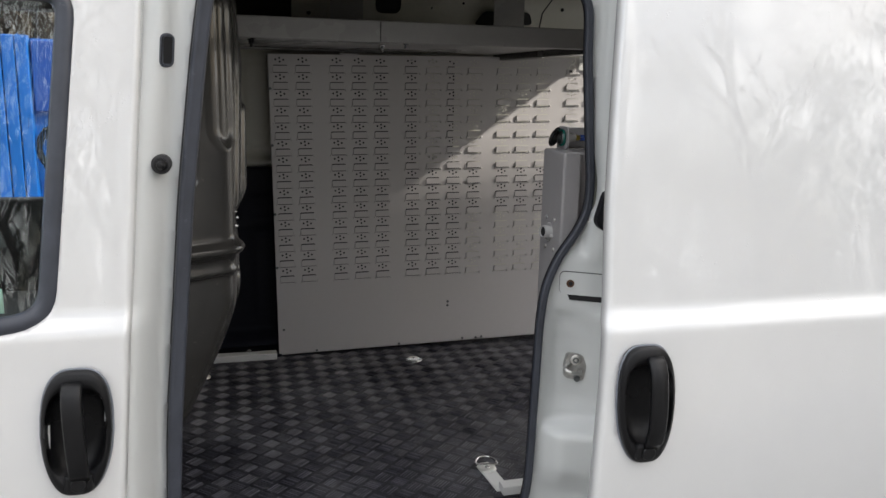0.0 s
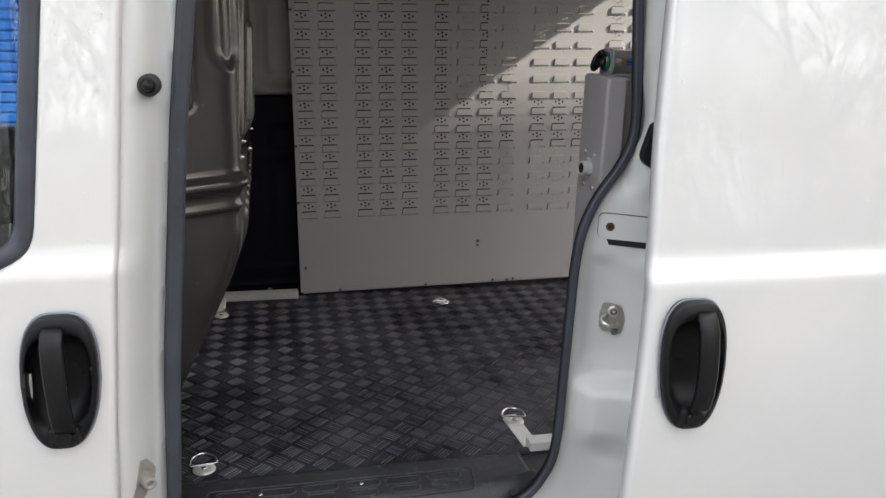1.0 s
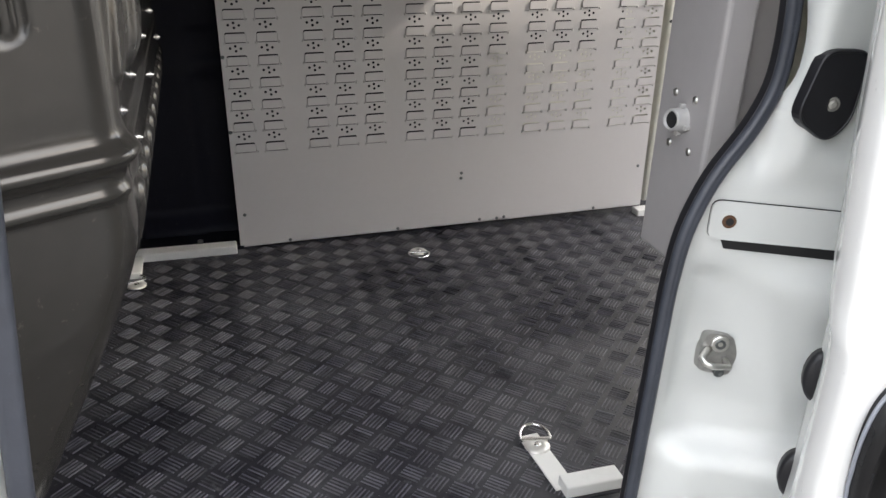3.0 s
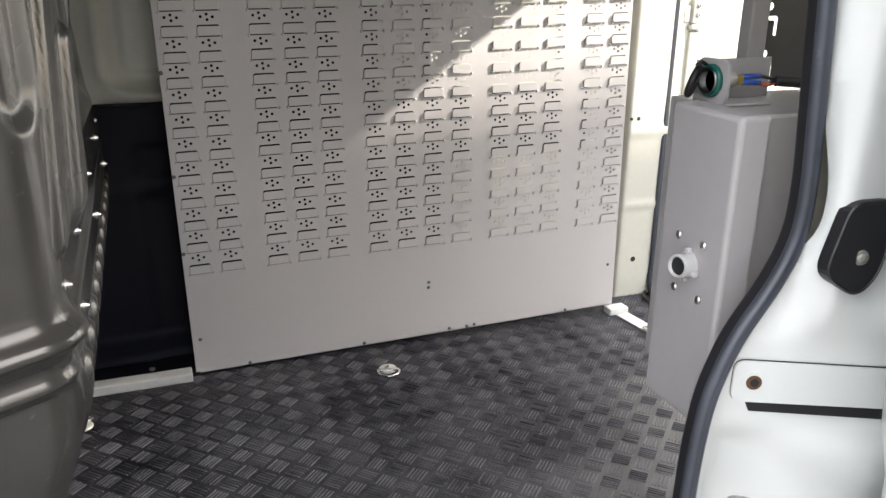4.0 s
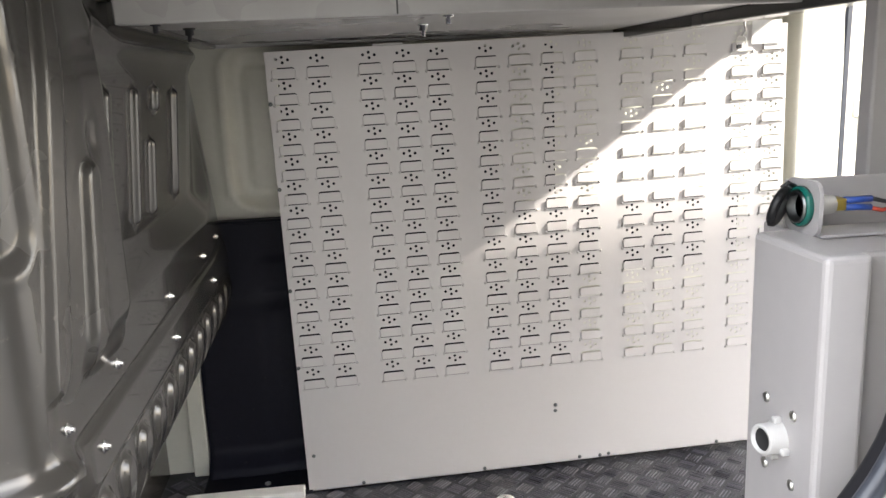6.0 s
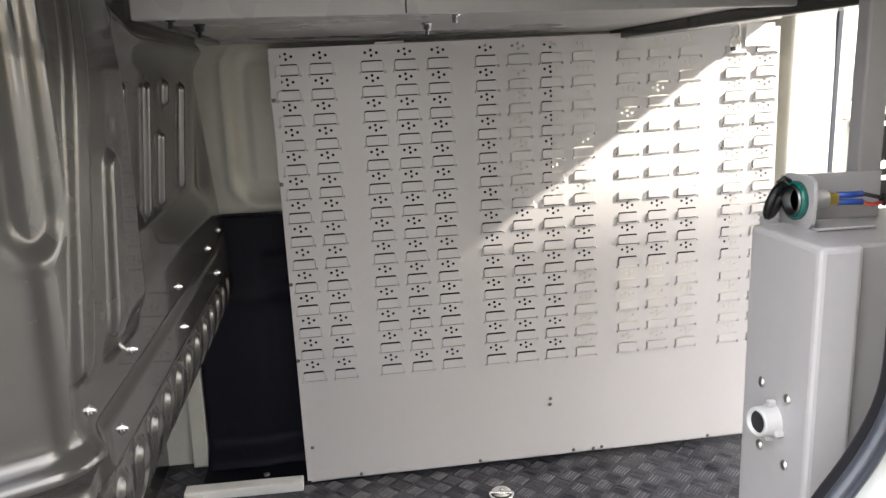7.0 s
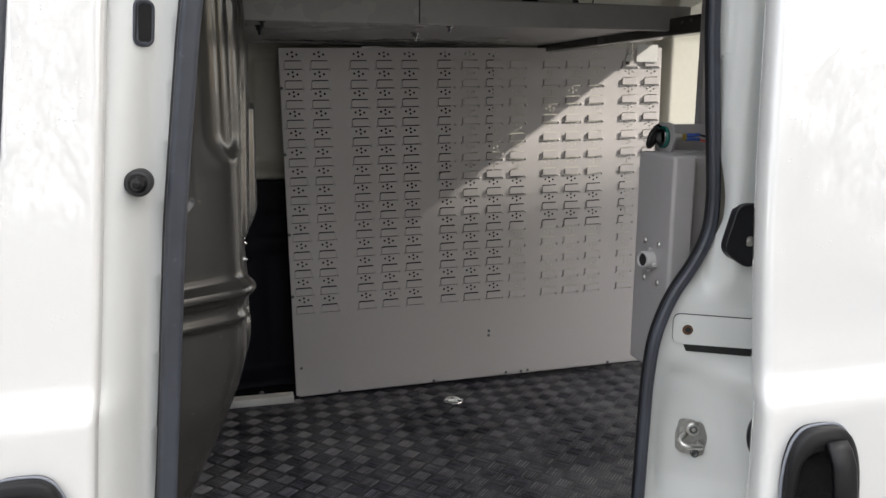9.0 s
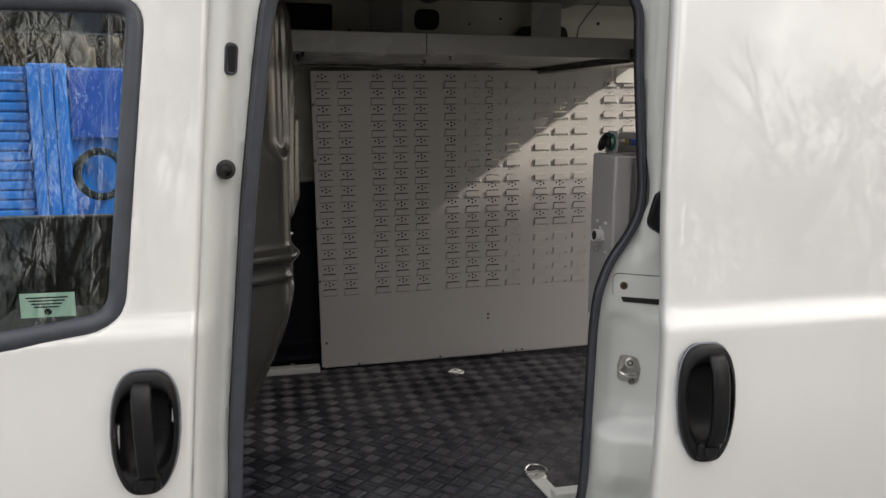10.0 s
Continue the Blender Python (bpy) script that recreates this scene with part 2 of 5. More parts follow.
def mesh_of(name, bm, recalc=True):
    if recalc:
        bmesh.ops.recalc_face_normals(bm, faces=bm.faces)
    me = bpy.data.meshes.new(name)
    bm.to_mesh(me)
    bm.free()
    return me


def part(name, bm, material_, parent=None, label="", recalc=True, kind=""):
    me = mesh_of(name, bm, recalc) if isinstance(bm, bmesh.types.BMesh) else bm
    if not me.materials:
        me.materials.append(material_)
    ob = new(name, me)
    ob.parent = parent
    return tagged(ob, label=label, kind=kind)


def thing(name, label, category, group="", kind="", at=(0, 0, 0)):
    ob = new(name)
    ob.location = at
    ob.empty_display_size = 0.05
    return tagged(ob, label, category, group, kind)


def thick(ob, t, toward):
    """Give a sheet thickness on the side that faces toward."""
    total = Vector((0, 0, 0))
    for p in ob.data.polygons:
        total += p.normal * p.area
    m = ob.modifiers.new("thickness", "SOLIDIFY")
    m.thickness, m.offset = t, 1.0 if total.dot(Vector(toward)) > 0 else -1.0
    return ob


def smoothstep(a, b, x):
    k = min(max((x - a) / (b - a), 0.0), 1.0)
    return k * k * (3 - 2 * k)


def bell(x, c, w):
    return math.exp(-((x - c) / w) ** 2)


def rounded(points, n=6, r=0.05, closed=True):
    """Round the corners of a polyline of 2D points."""
    out, m = [], len(points)
    for i, p in enumerate(points):
        p = Vector(p)
        if not closed and i in (0, m - 1):
            out.append(p)
            continue
        a, b = Vector(points[i - 1]), Vector(points[(i + 1) % m])
        da, db = (a - p), (b - p)
        k = min(r, da.length * 0.49, db.length * 0.49)
        s, e = p + da.normalized() * k, p + db.normalized() * k
        for j in range(n + 1):
            t = j / n
            out.append(s * (1 - t) ** 2 + p * 2 * t * (1 - t) + e * t * t)
    return [(q.x, q.y) for q in out]


def inside(poly, x, z):
    hit, n = False, len(poly)
    for i in range(n):
        (xa, za), (xb, zb) = poly[i], poly[i - 1]
        if (za > z) != (zb > z) and x < (xb - xa) * (z - za) / (zb - za) + xa:
            hit = not hit
    return hit


def nearest(poly, x, z):
    best = None
    for i in range(len(poly)):
        (xa, za), (xb, zb) = poly[i - 1], poly[i]
        dx, dz = xb - xa, zb - za
        t = min(max(((x - xa) * dx + (z - za) * dz) / (dx * dx + dz * dz + 1e-12), 0), 1)
        px, pz = xa + t * dx, za + t * dz
        d = (px - x) ** 2 + (pz - z) ** 2
        if best is None or d < best[0]:
            best = (d, px, pz)
    return math.sqrt(best[0]), best[1], best[2]


def holed_sheet(yf, xs, zs, hole, xmap=None):
    """Sheet y = yf(x, z) over a grid, with a hole whose edge the grid is drawn onto."""
    bm = bmesh.new()
    step = xs[1] - xs[0]
    lo = (min(p[0] for p in hole) - step, min(p[1] for p in hole) - step)
    hi = (max(p[0] for p in hole) + step, max(p[1] for p in hole) + step)
    g, dead = {}, set()
    for i, u in enumerate(xs):
        for j, z in enumerate(zs):
            x = xmap(u, z) if xmap else u
            zz = z
            if lo[0] < x < hi[0] and lo[1] < z < hi[1]:
                d, px, pz = nearest(hole, x, z)
                if d < step * 0.72:
                    x, zz = px, pz
                elif inside(hole, x, z):
                    dead.add((i, j))
                    continue
            g[i, j] = bm.verts.new((x, yf(x, zz), zz))
    for i in range(len(xs) - 1):
        for j in range(len(zs) - 1):
            k = ((i, j), (i + 1, j), (i + 1, j + 1), (i, j + 1))
            q = [g[a] for a in k if a in g]
            if len(q) >= 3:
                cx = sum(v.co.x for v in q) / len(q)
                cz = sum(v.co.z for v in q) / len(q)
                if inside(hole, cx, cz) and nearest(hole, cx, cz)[0] > 1e-4:
                    continue
                try:
                    f = bm.faces.new(q)
                    f.smooth = True
                except ValueError:
                    pass
    bmesh.ops.remove_doubles(bm, verts=bm.verts, dist=step * 0.12)
    bmesh.ops.dissolve_degenerate(bm, edges=bm.edges, dist=step * 0.05)
    return bm


FLOOR = 0.545

# ---- ground and far surroundings ----
bm = field(lambda u, v: (u, v, 0.012 * noise.noise((u * 0.2, v * 0.2, 0))), steps(-400, 400, 80), steps(-400, 400, 80))
tagged(part("ground", bm, ASPHALT), "dark worn asphalt yard under the van", "ground", kind="structure")

# ---- near body side with the sliding-door opening ----
OPENING = rounded([(-0.294, 0.515), (-0.277, 0.90), (-0.236, 1.36), (-0.206, 1.60)], 3, 0.05, closed=False)
OPENING += rounded([(-0.206, 1.60), (-0.182, 1.756), (0.545, 1.762), (0.550, 1.62)], 8, 0.06, closed=False)[1:]
OPENING += rounded([(0.550, 1.62), (0.562, 1.48), (0.572, 1.37), (0.570, 1.315), (0.548, 1.268), (0.506, 1.212), (0.480, 1.145), (0.472, 1.07), (0.468, 0.90), (0.463, 0.71), (0.455, 0.65), (0.415, 0.585), (0.30, 0.532), (0.117, 0.498)], 4, 0.03, closed=False)[1:]
OPENING += rounded([(0.117, 0.498), (-0.10, 0.489), (-0.294, 0.488), (-0.294, 0.515)], 4, 0.05, closed=False)[1:-1]


def skin_profile(z):
    y = 1.722 - 0.012 * bell(z, 0.86, 0.2)
    y += 0.020 * smoothstep(1.122, 1.172, z) + 0.13 * max(0.0, z - 1.165)
    y += 0.05 * smoothstep(0.62, 0.42, z) ** 2
    return y


def front_edge(z):
    return -0.291 - 0.072 * (1.704 - z)


def grown(path, d):
    """The closed path moved outwards by d."""
    out, n = [], len(path)
    for i, (x, z) in enumerate(path):
        a, b = Vector(path[i - 1]), Vector(path[(i + 1) % n])
        t = (b - a).normalized()
        out.append((x - t.y * d, z + t.x * d))
    return out


def cover_y(x):
    return 1.827 - 0.40 * (x - 0.525)


def jamb_y(x, z):
    if x < 0.1:
        k = smoothstep(0.0, 0.045, x - front_edge(z))
        y = (skin_profile(z) + 0.018) * (1 - k) + (1.812 + 0.040 * smoothstep(0.025, 0.056, x - front_edge(z))) * k
        y += 0.006 * bell(x - front_edge(z), 0.028, 0.008) * (bell(z, 1.55, 0.16) + bell(z, 1.36, 0.05))
        y -= 0.010 * bell(x - front_edge(z), 0.03, 0.02) * smoothstep(0.86, 0.80, z)
        return y
    y = 1.836
    hi = smoothstep(1.17, 1.27, z)
    y -= 0.088 * smoothstep(0.515, 0.68, x) * (1 - hi)
    y -= (0.050 * smoothstep(0.564, 0.594, x) + 0.035 * smoothstep(0.645, 0.72, x)) * hi
    # pressed pocket round the striker
    y += 0.012 * smoothstep(0.495, 0.525, x) * smoothstep(0.85, 0.90, z) * (1 - smoothstep(1.02, 1.07, z + 0.10 * (x - 0.5)))
    y -= 0.050 * smoothstep(0.852, 0.815, z - 0.12 * (x - 0.55)) * smoothstep(0.480, 0.53, x) * (1 - 0.85 * smoothstep(0.74, 0.66, z + 0.25 * (x - 0.55)))
    y += 0.012 * bell(z, 0.69, 0.05) * smoothstep(0.53, 0.58, x)
    y += 0.008 * bell(z, 1.070 - 0.35 * (x - 0.53), 0.020) * smoothstep(0.50, 0.53, x) * (1 - smoothstep(0.60, 0.65, x))
    y -= 0.005 * bell(x, 0.622 + 0.25 * (0.95 - z), 0.012) * smoothstep(0.86, 0.90, z) * (1 - smoothstep(1.04, 1.08, z))
    y += 0.004 * bell(z, 0.985 + 0.1 * (0.6 - x), 0.006) * bell(x, 0.57, 0.04)
    k = smoothstep(1.075, 1.108, z) * (1 - smoothstep(1.195, 1.245, z)) * smoothstep(0.492, 0.515, x)
    y += (cover_y(x) + 0.0035 - y) * k
    y -= 0.07 * smoothstep(0.50, 0.40, z)
    y -= 0.02 * bell(z, 0.50, 0.05) * smoothstep(0.30, 0.5, x)
    return y


xs, zs = steps(-0.36, 1.50, 186), steps(0.28, 1.93, 165)
near_wall = part("wall_near", holed_sheet(jamb_y, xs, zs, grown(OPENING, 0.0100)), JAMB)
tagged(near_wall, "white painted van body side around a sliding-door opening", "van side", kind="structure")
thick(near_wall, 0.006, (0, 1, 0))

# inner face of the body side, behind the seal
inner = part("inner_lining", holed_sheet(lambda x, z: 1.853 + 0.016 * smoothstep(-0.10, -0.19, x), steps(-0.36, 1.50, 124), steps(0.28, 1.93, 110), grown(OPENING, 0.0200)), CREAM, near_wall)
thick(inner, 0.004, (0, 1, 0))

# rubber seal of the opening: black bulb inside, weathered lip outside
path_in = [(x, 1.836 + 0.016 * smoothstep(-0.10, -0.19, x), z) for x, z in OPENING]
seal = thing("door_seal", "black rubber door seal with a weathered grey-blue lip around the opening", "door seal")
bm = sweep(bmesh.new(), path_in, [(-0.002, -0.006), (0.000, -0.010), (0.0032, -0.0115), (0.0048, -0.0082), (0.0068, -0.0112), (0.0105, -0.0075), (0.0160, 0.0005), (0.0175, 0.006), (0.0165, 0.0125), (0.0130, 0.0135), (0.008, 0.013), (0.003, 0.011), (0.0005, 0.0085), (-0.001, 0.0045), (0.0002, 0.0005)], closed=True)
bulb = part("seal_bulb", bm, RUBBER, seal)
bm = sweep(bmesh.new(), [(x, 1.822 + 0.016 * smoothstep(-0.10, -0.19, x), z) for x, z in OPENING], [(0.002, 0.010), (-0.004, 0.006), (-0.0055, 0.001), (-0.003, -0.0035), (0.0005, -0.0060), (0.0018, -0.0052), (0.003, -0.0066), (0.007, -0.0062), (0.0105, -0.004), (0.0120, 0.003), (0.011, 0.012)], closed=True)
# along the front pillar the lip lies broader towards the opening
bm.verts.ensure_lookup_table()
LIP_N = 11
for i, (x, z) in enumerate(OPENING):
    broad = 0.0100 * smoothstep(-0.10, -0.19, x) * smoothstep(0.49, 0.54, z)
    for k in (1, 2, 3, 4):
        bm.verts[i * LIP_N + k].co.x += broad
part("seal_lip", bm, GREYRUBBER, seal, "weathered grey-blue rubber lip")

# plastic-coated step plate inside the opening
sill = thing("sill_plate", "scuffed black plastic step plate with moulded outlines and screws", "sill plate")


def sill_point(x, v):
    # v runs from the mat edge outwards, over the step and down
    y = 2.042 - 0.188 * v
    z = FLOOR + 0.004 - 0.004 * v
    z -= 0.035 * smoothstep(0.55, 0.82, v)
    z -= 0.03 * smoothstep(0.85, 1.0, v)
    z += 0.10 * smoothstep(0.28, 0.50, x) ** 2 * smoothstep(0.35, 1.0, v)
    return (x, y, z)


part("tread", field(sill_point, steps(-0.315, 0.462, 78), steps(0, 1, 26)), SILL, sill)
thick(sill.children[0], 0.006, (0, 0, -1))


def outline(pts, r, parent, name, material_, lift=0.0018, w=0.0022, zf=None):
    p2 = rounded(pts, 4, r)
    zf = zf or (lambda x, y: FLOOR + 0.004)
    bm = sweep(bmesh.new(), [(x, y, zf(x, y) + lift * 0.3) for x, y in p2], [(-w, -0.001), (-w * 0.5, lift), (w * 0.5, lift), (w, -0.001)], closed=True, up=(0, 0, 1))
    return part(name, bm, material_, parent)


def sill_z(x, y):
    return sill_point(x, (2.042 - y) / 0.188)[2]


outline([(-0.245, 1.998), (0.335, 1.998), (0.325, 1.925), (-0.245, 1.918)], 0.015, sill, "moulded_border", SILL, zf=sill_z)
for k in range(6):
    x0 = -0.228 + k * 0.091
    outline([(x0, 1.988), (x0 + 0.078, 1.988), (x0 + 0.074, 1.962), (x0 + 0.004, 1.962)], 0.012, sill, "moulded_cell", SILL, zf=sill_z)
    outline([(x0 + 0.006, 1.954), (x0 + 0.072, 1.954), (x0 + 0.066, 1.932), (x0 + 0.012, 1.932)], 0.010, sill, "moulded_cell", SILL, zf=sill_z)
for x, y in ((-0.135, 1.972), (0.08, 1.975), (0.165, 1.912), (-0.20, 1.905)):
    bm = lathe(bmesh.new(), (x, y, sill_z(x, y)), (0, 0, 1), [(0, 0.0055), (0.002, 0.0055), (0.0035, 0.003), (0.002, 0.0015)], 10)
    part("screw", bm, BRIGHT, sill, "bright steel screw")

# ---- van floor with tread mat ----
floor = part("floor", box(bmesh.new(), -0.46, 1.50, 2.040, 3.42, FLOOR - 0.03, FLOOR - 0.001), MAT)
tagged(floor, "black rubber floor mat with a raised five-bar tread", "floor", kind="structure")
part("corner_fill", box(bmesh.new(), 0.395, 0.60, 1.880, 2.0385, 0.48, FLOOR - 0.004, 0.002), SILL, floor)
under = part("floor_edge", box(bmesh.new(), -0.46, 1.50, 1.86, 2.039, 0.40, 0.47), LINER, floor)

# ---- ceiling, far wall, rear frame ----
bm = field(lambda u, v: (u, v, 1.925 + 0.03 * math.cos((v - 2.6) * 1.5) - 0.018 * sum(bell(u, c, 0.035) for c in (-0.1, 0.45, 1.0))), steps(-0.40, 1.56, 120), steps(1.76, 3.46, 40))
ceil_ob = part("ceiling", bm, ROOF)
tagged(ceil_ob, "bare van roof with pressed bows, coloured dark grey to cut bounced light", "ceiling", kind="structure")
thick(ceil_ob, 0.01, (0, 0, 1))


def far_y(x, z):
    y = 3.405 - 0.05 * smoothstep(1.70, 1.90, z)
    # pressed window blank with a rounded rim
    dx, dz = abs(x - 0.28) - 0.345, abs(z - 1.475) - 0.135
    d = math.hypot(max(dx, 0), max(dz, 0)) + min(max(dx, dz), 0) - 0.06
    y += 0.022 * smoothstep(0.008, -0.008, d) - 0.011 * bell(d, 0.018, 0.007) + 0.008 * bell(d, -0.030, 0.006)
    y -= 0.083 * smoothstep(1.340, 1.362, x)
    y -= 0.005 * bell(z, 1.10, 0.016) * smoothstep(1.2, 1.26, x) + 0.005 * bell(z, 0.86, 0.012) * smoothstep(1.2, 1.26, x)
    return y


far = part("wall_far", field(lambda u, v: (u, far_y(u, v), v), steps(-0.40, 1.52, 192), steps(0.45, 1.95, 150)), CREAM)
tagged(far, "cream-painted inner van side with a pressed window blank", "van side", kind="structure")
thick(far, 0.012, (0, 1, 0))
# pressed holes in the roof rail
def wall_hole(points, r, lift=0.003):
    p2 = rounded(points, 5, r)
    bm = bmesh.new()
    bm.faces.new([bm.verts.new((x, far_y(x, z) - lift, z)) for x, z in p2])
    part("rail_slot", bm, DARKGAP, far)


wall_hole([(0.396, 1.825), (0.494, 1.825), (0.494, 1.90), (0.396, 1.90)], 0.03)
wall_hole([(0.785, 1.795), (1.03, 1.805), (1.01, 1.852), (0.82, 1.848)], 0.02, 0.010)
wall_hole([(-0.16, 1.785), (0.085, 1.785), (0.085, 1.905), (-0.16, 1.905)], 0.01, 0.012)
for x, z, r in ((0.149, 1.816, 0.008), (0.615, 1.851, 0.005), (0.739, 1.874, 0.005), (1.15, 1.868, 0.007), (1.42, 0.674, 0.009), (1.393, 1.142, 0.006), (1.368, 1.142, 0.005)):
    part("hole", lathe(bmesh.new(), (x, far_y(x, z) - 0.0015, z), (0, 1, 0), [(0, r), (0.004, r)], 12), DARKGAP, far)
cable = part("roof_cable", sweep(bmesh.new(), [(0.985, 3.20, 1.735), (1.000, 3.22, 1.785), (1.018, 3.24, 1.84), (1.055, 3.24, 1.89), (1.09, 3.22, 1.935)], circle(0.0025, 6)), RUBBER)
tagged(cable, "thin black cable hanging from the roof rail", "cable")
lead = part("floor_cable", sweep(bmesh.new(), [(1.475, 3.315, 0.552), (1.449, 3.283, 0.552), (1.436, 3.20, 0.552), (1.456, 3.165, 0.552), (1.49, 3.15, 0.552)], circle(0.0055, 8), up=(0, 0, 1)), RUBBER)
tagged(lead, "black cable lying on the mat by the rear doorway", "cable")


def liner_point(x, z):
    y = 3.372
    y += 0.010 * smoothstep(-0.10, -0.05, x) * smoothstep(1.05, 1.0, z)
    y -= 0.004 * bell(z, 1.02, 0.02)
    y -= 0.05 * smoothstep(0.62, 0.56, z)
    dx, dz = abs(x + 0.01) - 0.06, abs(z - 1.10) - 0.03
    d = math.hypot(max(dx, 0), max(dz, 0)) + min(max(dx, dz), 0)
    y += 0.01 * smoothstep(0.02, 0.0, d)
    return (x, y, z)


upright = part("trim_upright", box(bmesh.new(), -0.305, -0.262, 3.362, 3.40, 0.55, 1.02, 0.004), CREAM)
tagged(upright, "cream-painted body upright behind the bulkhead foot", "upright", kind="structure")
liner = thing("side_liner", "black moulded plastic lower side liner, dusty at its foot", "side liner")
part("liner_sheet", field(liner_point, steps(-0.259, 0.76, 74), steps(0.55, 1.243, 70)), LINER, liner)
thick(liner.children[0], 0.004, (0, 1, 0))
part("top_lip", box(bmesh.new(), -0.259, 0.76, 3.366, 3.405, 1.238, 1.246, 0.003), LINER, liner)
part("foot_tray", box(bmesh.new(), -0.265, 0.02, 3.215, 3.372, FLOOR, FLOOR + 0.012, 0.004), LINER, liner)
part("tray_screw", lathe(bmesh.new(), (-0.10, 3.27, FLOOR + 0.012), (0, 0, 1), [(0, 0.008), (0.004, 0.008), (0.006, 0.004)], 10), STEEL, liner)

# rear frame with an open doorway
REAR = rounded([(1.93, 0.55), (3.325, 0.55), (3.337, 1.20), (3.337, 1.60), (3.330, 1.90), (1.98, 1.90), (1.93, 1.5), (1.90, 1.2)], 5, 0.07)


def rear_sheet():
    src = holed_sheet(lambda x, z: 0.0, steps(1.76, 3.46, 85), steps(0.28, 1.97, 85), REAR)
    for v in src.verts:
        v.co = Vector((1.505, v.co.x, v.co.z))
    return src


rear = part("wall_rear", rear_sheet(), CREAM)
tagged(rear, "cream-painted rear door frame of the van, standing open", "door frame", kind="structure")
thick(rear, 0.010, (1, 0, 0))
rseal = sweep(bmesh.new(), [(1.497, y, z) for y, z in REAR], [(-0.016, -0.006), (-0.013, -0.012), (-0.008, -0.012), (-0.006, -0.008), (-0.003, -0.014), (0.004, -0.014), (0.006, -0.008), (0.009, -0.012), (0.015, -0.010), (0.018, 0.004), (-0.016, 0.006)], closed=True, up=(1, 0, 0))
for f in rseal.faces:
    f.smooth = False
tagged(part("rear_door_seal", rseal, GREYRUBBER), "grey rubber seal around the rear doorway", "door seal")

# ---- bulkhead ----
def slot_d(y, z, yc, zc, hy, hz, r):
    """Distance to the edge of a rounded rectangle in the bulkhead's plane, negative inside."""
    dy, dz = abs(y - yc) - hy + r, abs(z - zc) - hz + r
    return math.hypot(max(dy, 0), max(dz, 0)) + min(max(dy, dz), 0) - r


def rib(y, z, yc, lo, hi, w):
    """A pressed rib with steep sides, a flat crest and a rounded foot."""
    d = slot_d(y, z, yc, (lo + hi) / 2, w, (hi - lo) / 2, w * 0.95)
    return smoothstep(0.006, -0.006, d)


def bulkhead_plan():
    """Plan of the near end, which turns round a soft corner towards the door pillar: (distance, x, y, normal x, normal y)."""
    x, y, rows = -0.147, 2.11, []
    for i in range(330):
        a = i * 0.001
        turn = radians(60) * smoothstep(0.0, 0.075, a)
        rows.append((x, y, math.cos(turn), -math.sin(turn)))
        x -= 0.001 * math.sin(turn)
        y -= 0.001 * math.cos(turn)
    return rows


NEAR_END = bulkhead_plan()


def bulk_point(y, z):
    """A point of the bulkhead: y runs along its length, unrolled round the corner near the door."""
    # foot curves forward to the floor, more steeply away from the door
    q = max(0.0, 1.10 - z)
    lean_x = -(0.49 * q - 0.030 * (1 - math.exp(-q / 0.06)))
    lean_x -= 0.04 * smoothstep(1.06, 0.90, z) * smoothstep(2.15, 2.6, y)
    lean_x -= 0.05 * smoothstep(1.70, 1.82, z) ** 2
    # far end curves away from the load space, more so higher up
    lean_x -= (0.022 + 0.11 * min(max(0.0, z - 1.25), 0.4)) * smoothstep(3.02, 3.40, y) * smoothstep(1.05, 1.25, z)
    relief = bulk_relief(y, z)
    if y >= 2.11:
        return (max(-0.147 + relief + lean_x, -0.378), y, z)
    px, py, nx, ny = NEAR_END[min(int(round((2.11 - y) * 1000)), 329)]
    return (max(px + nx * relief + lean_x, -0.378), py + ny * relief, z)


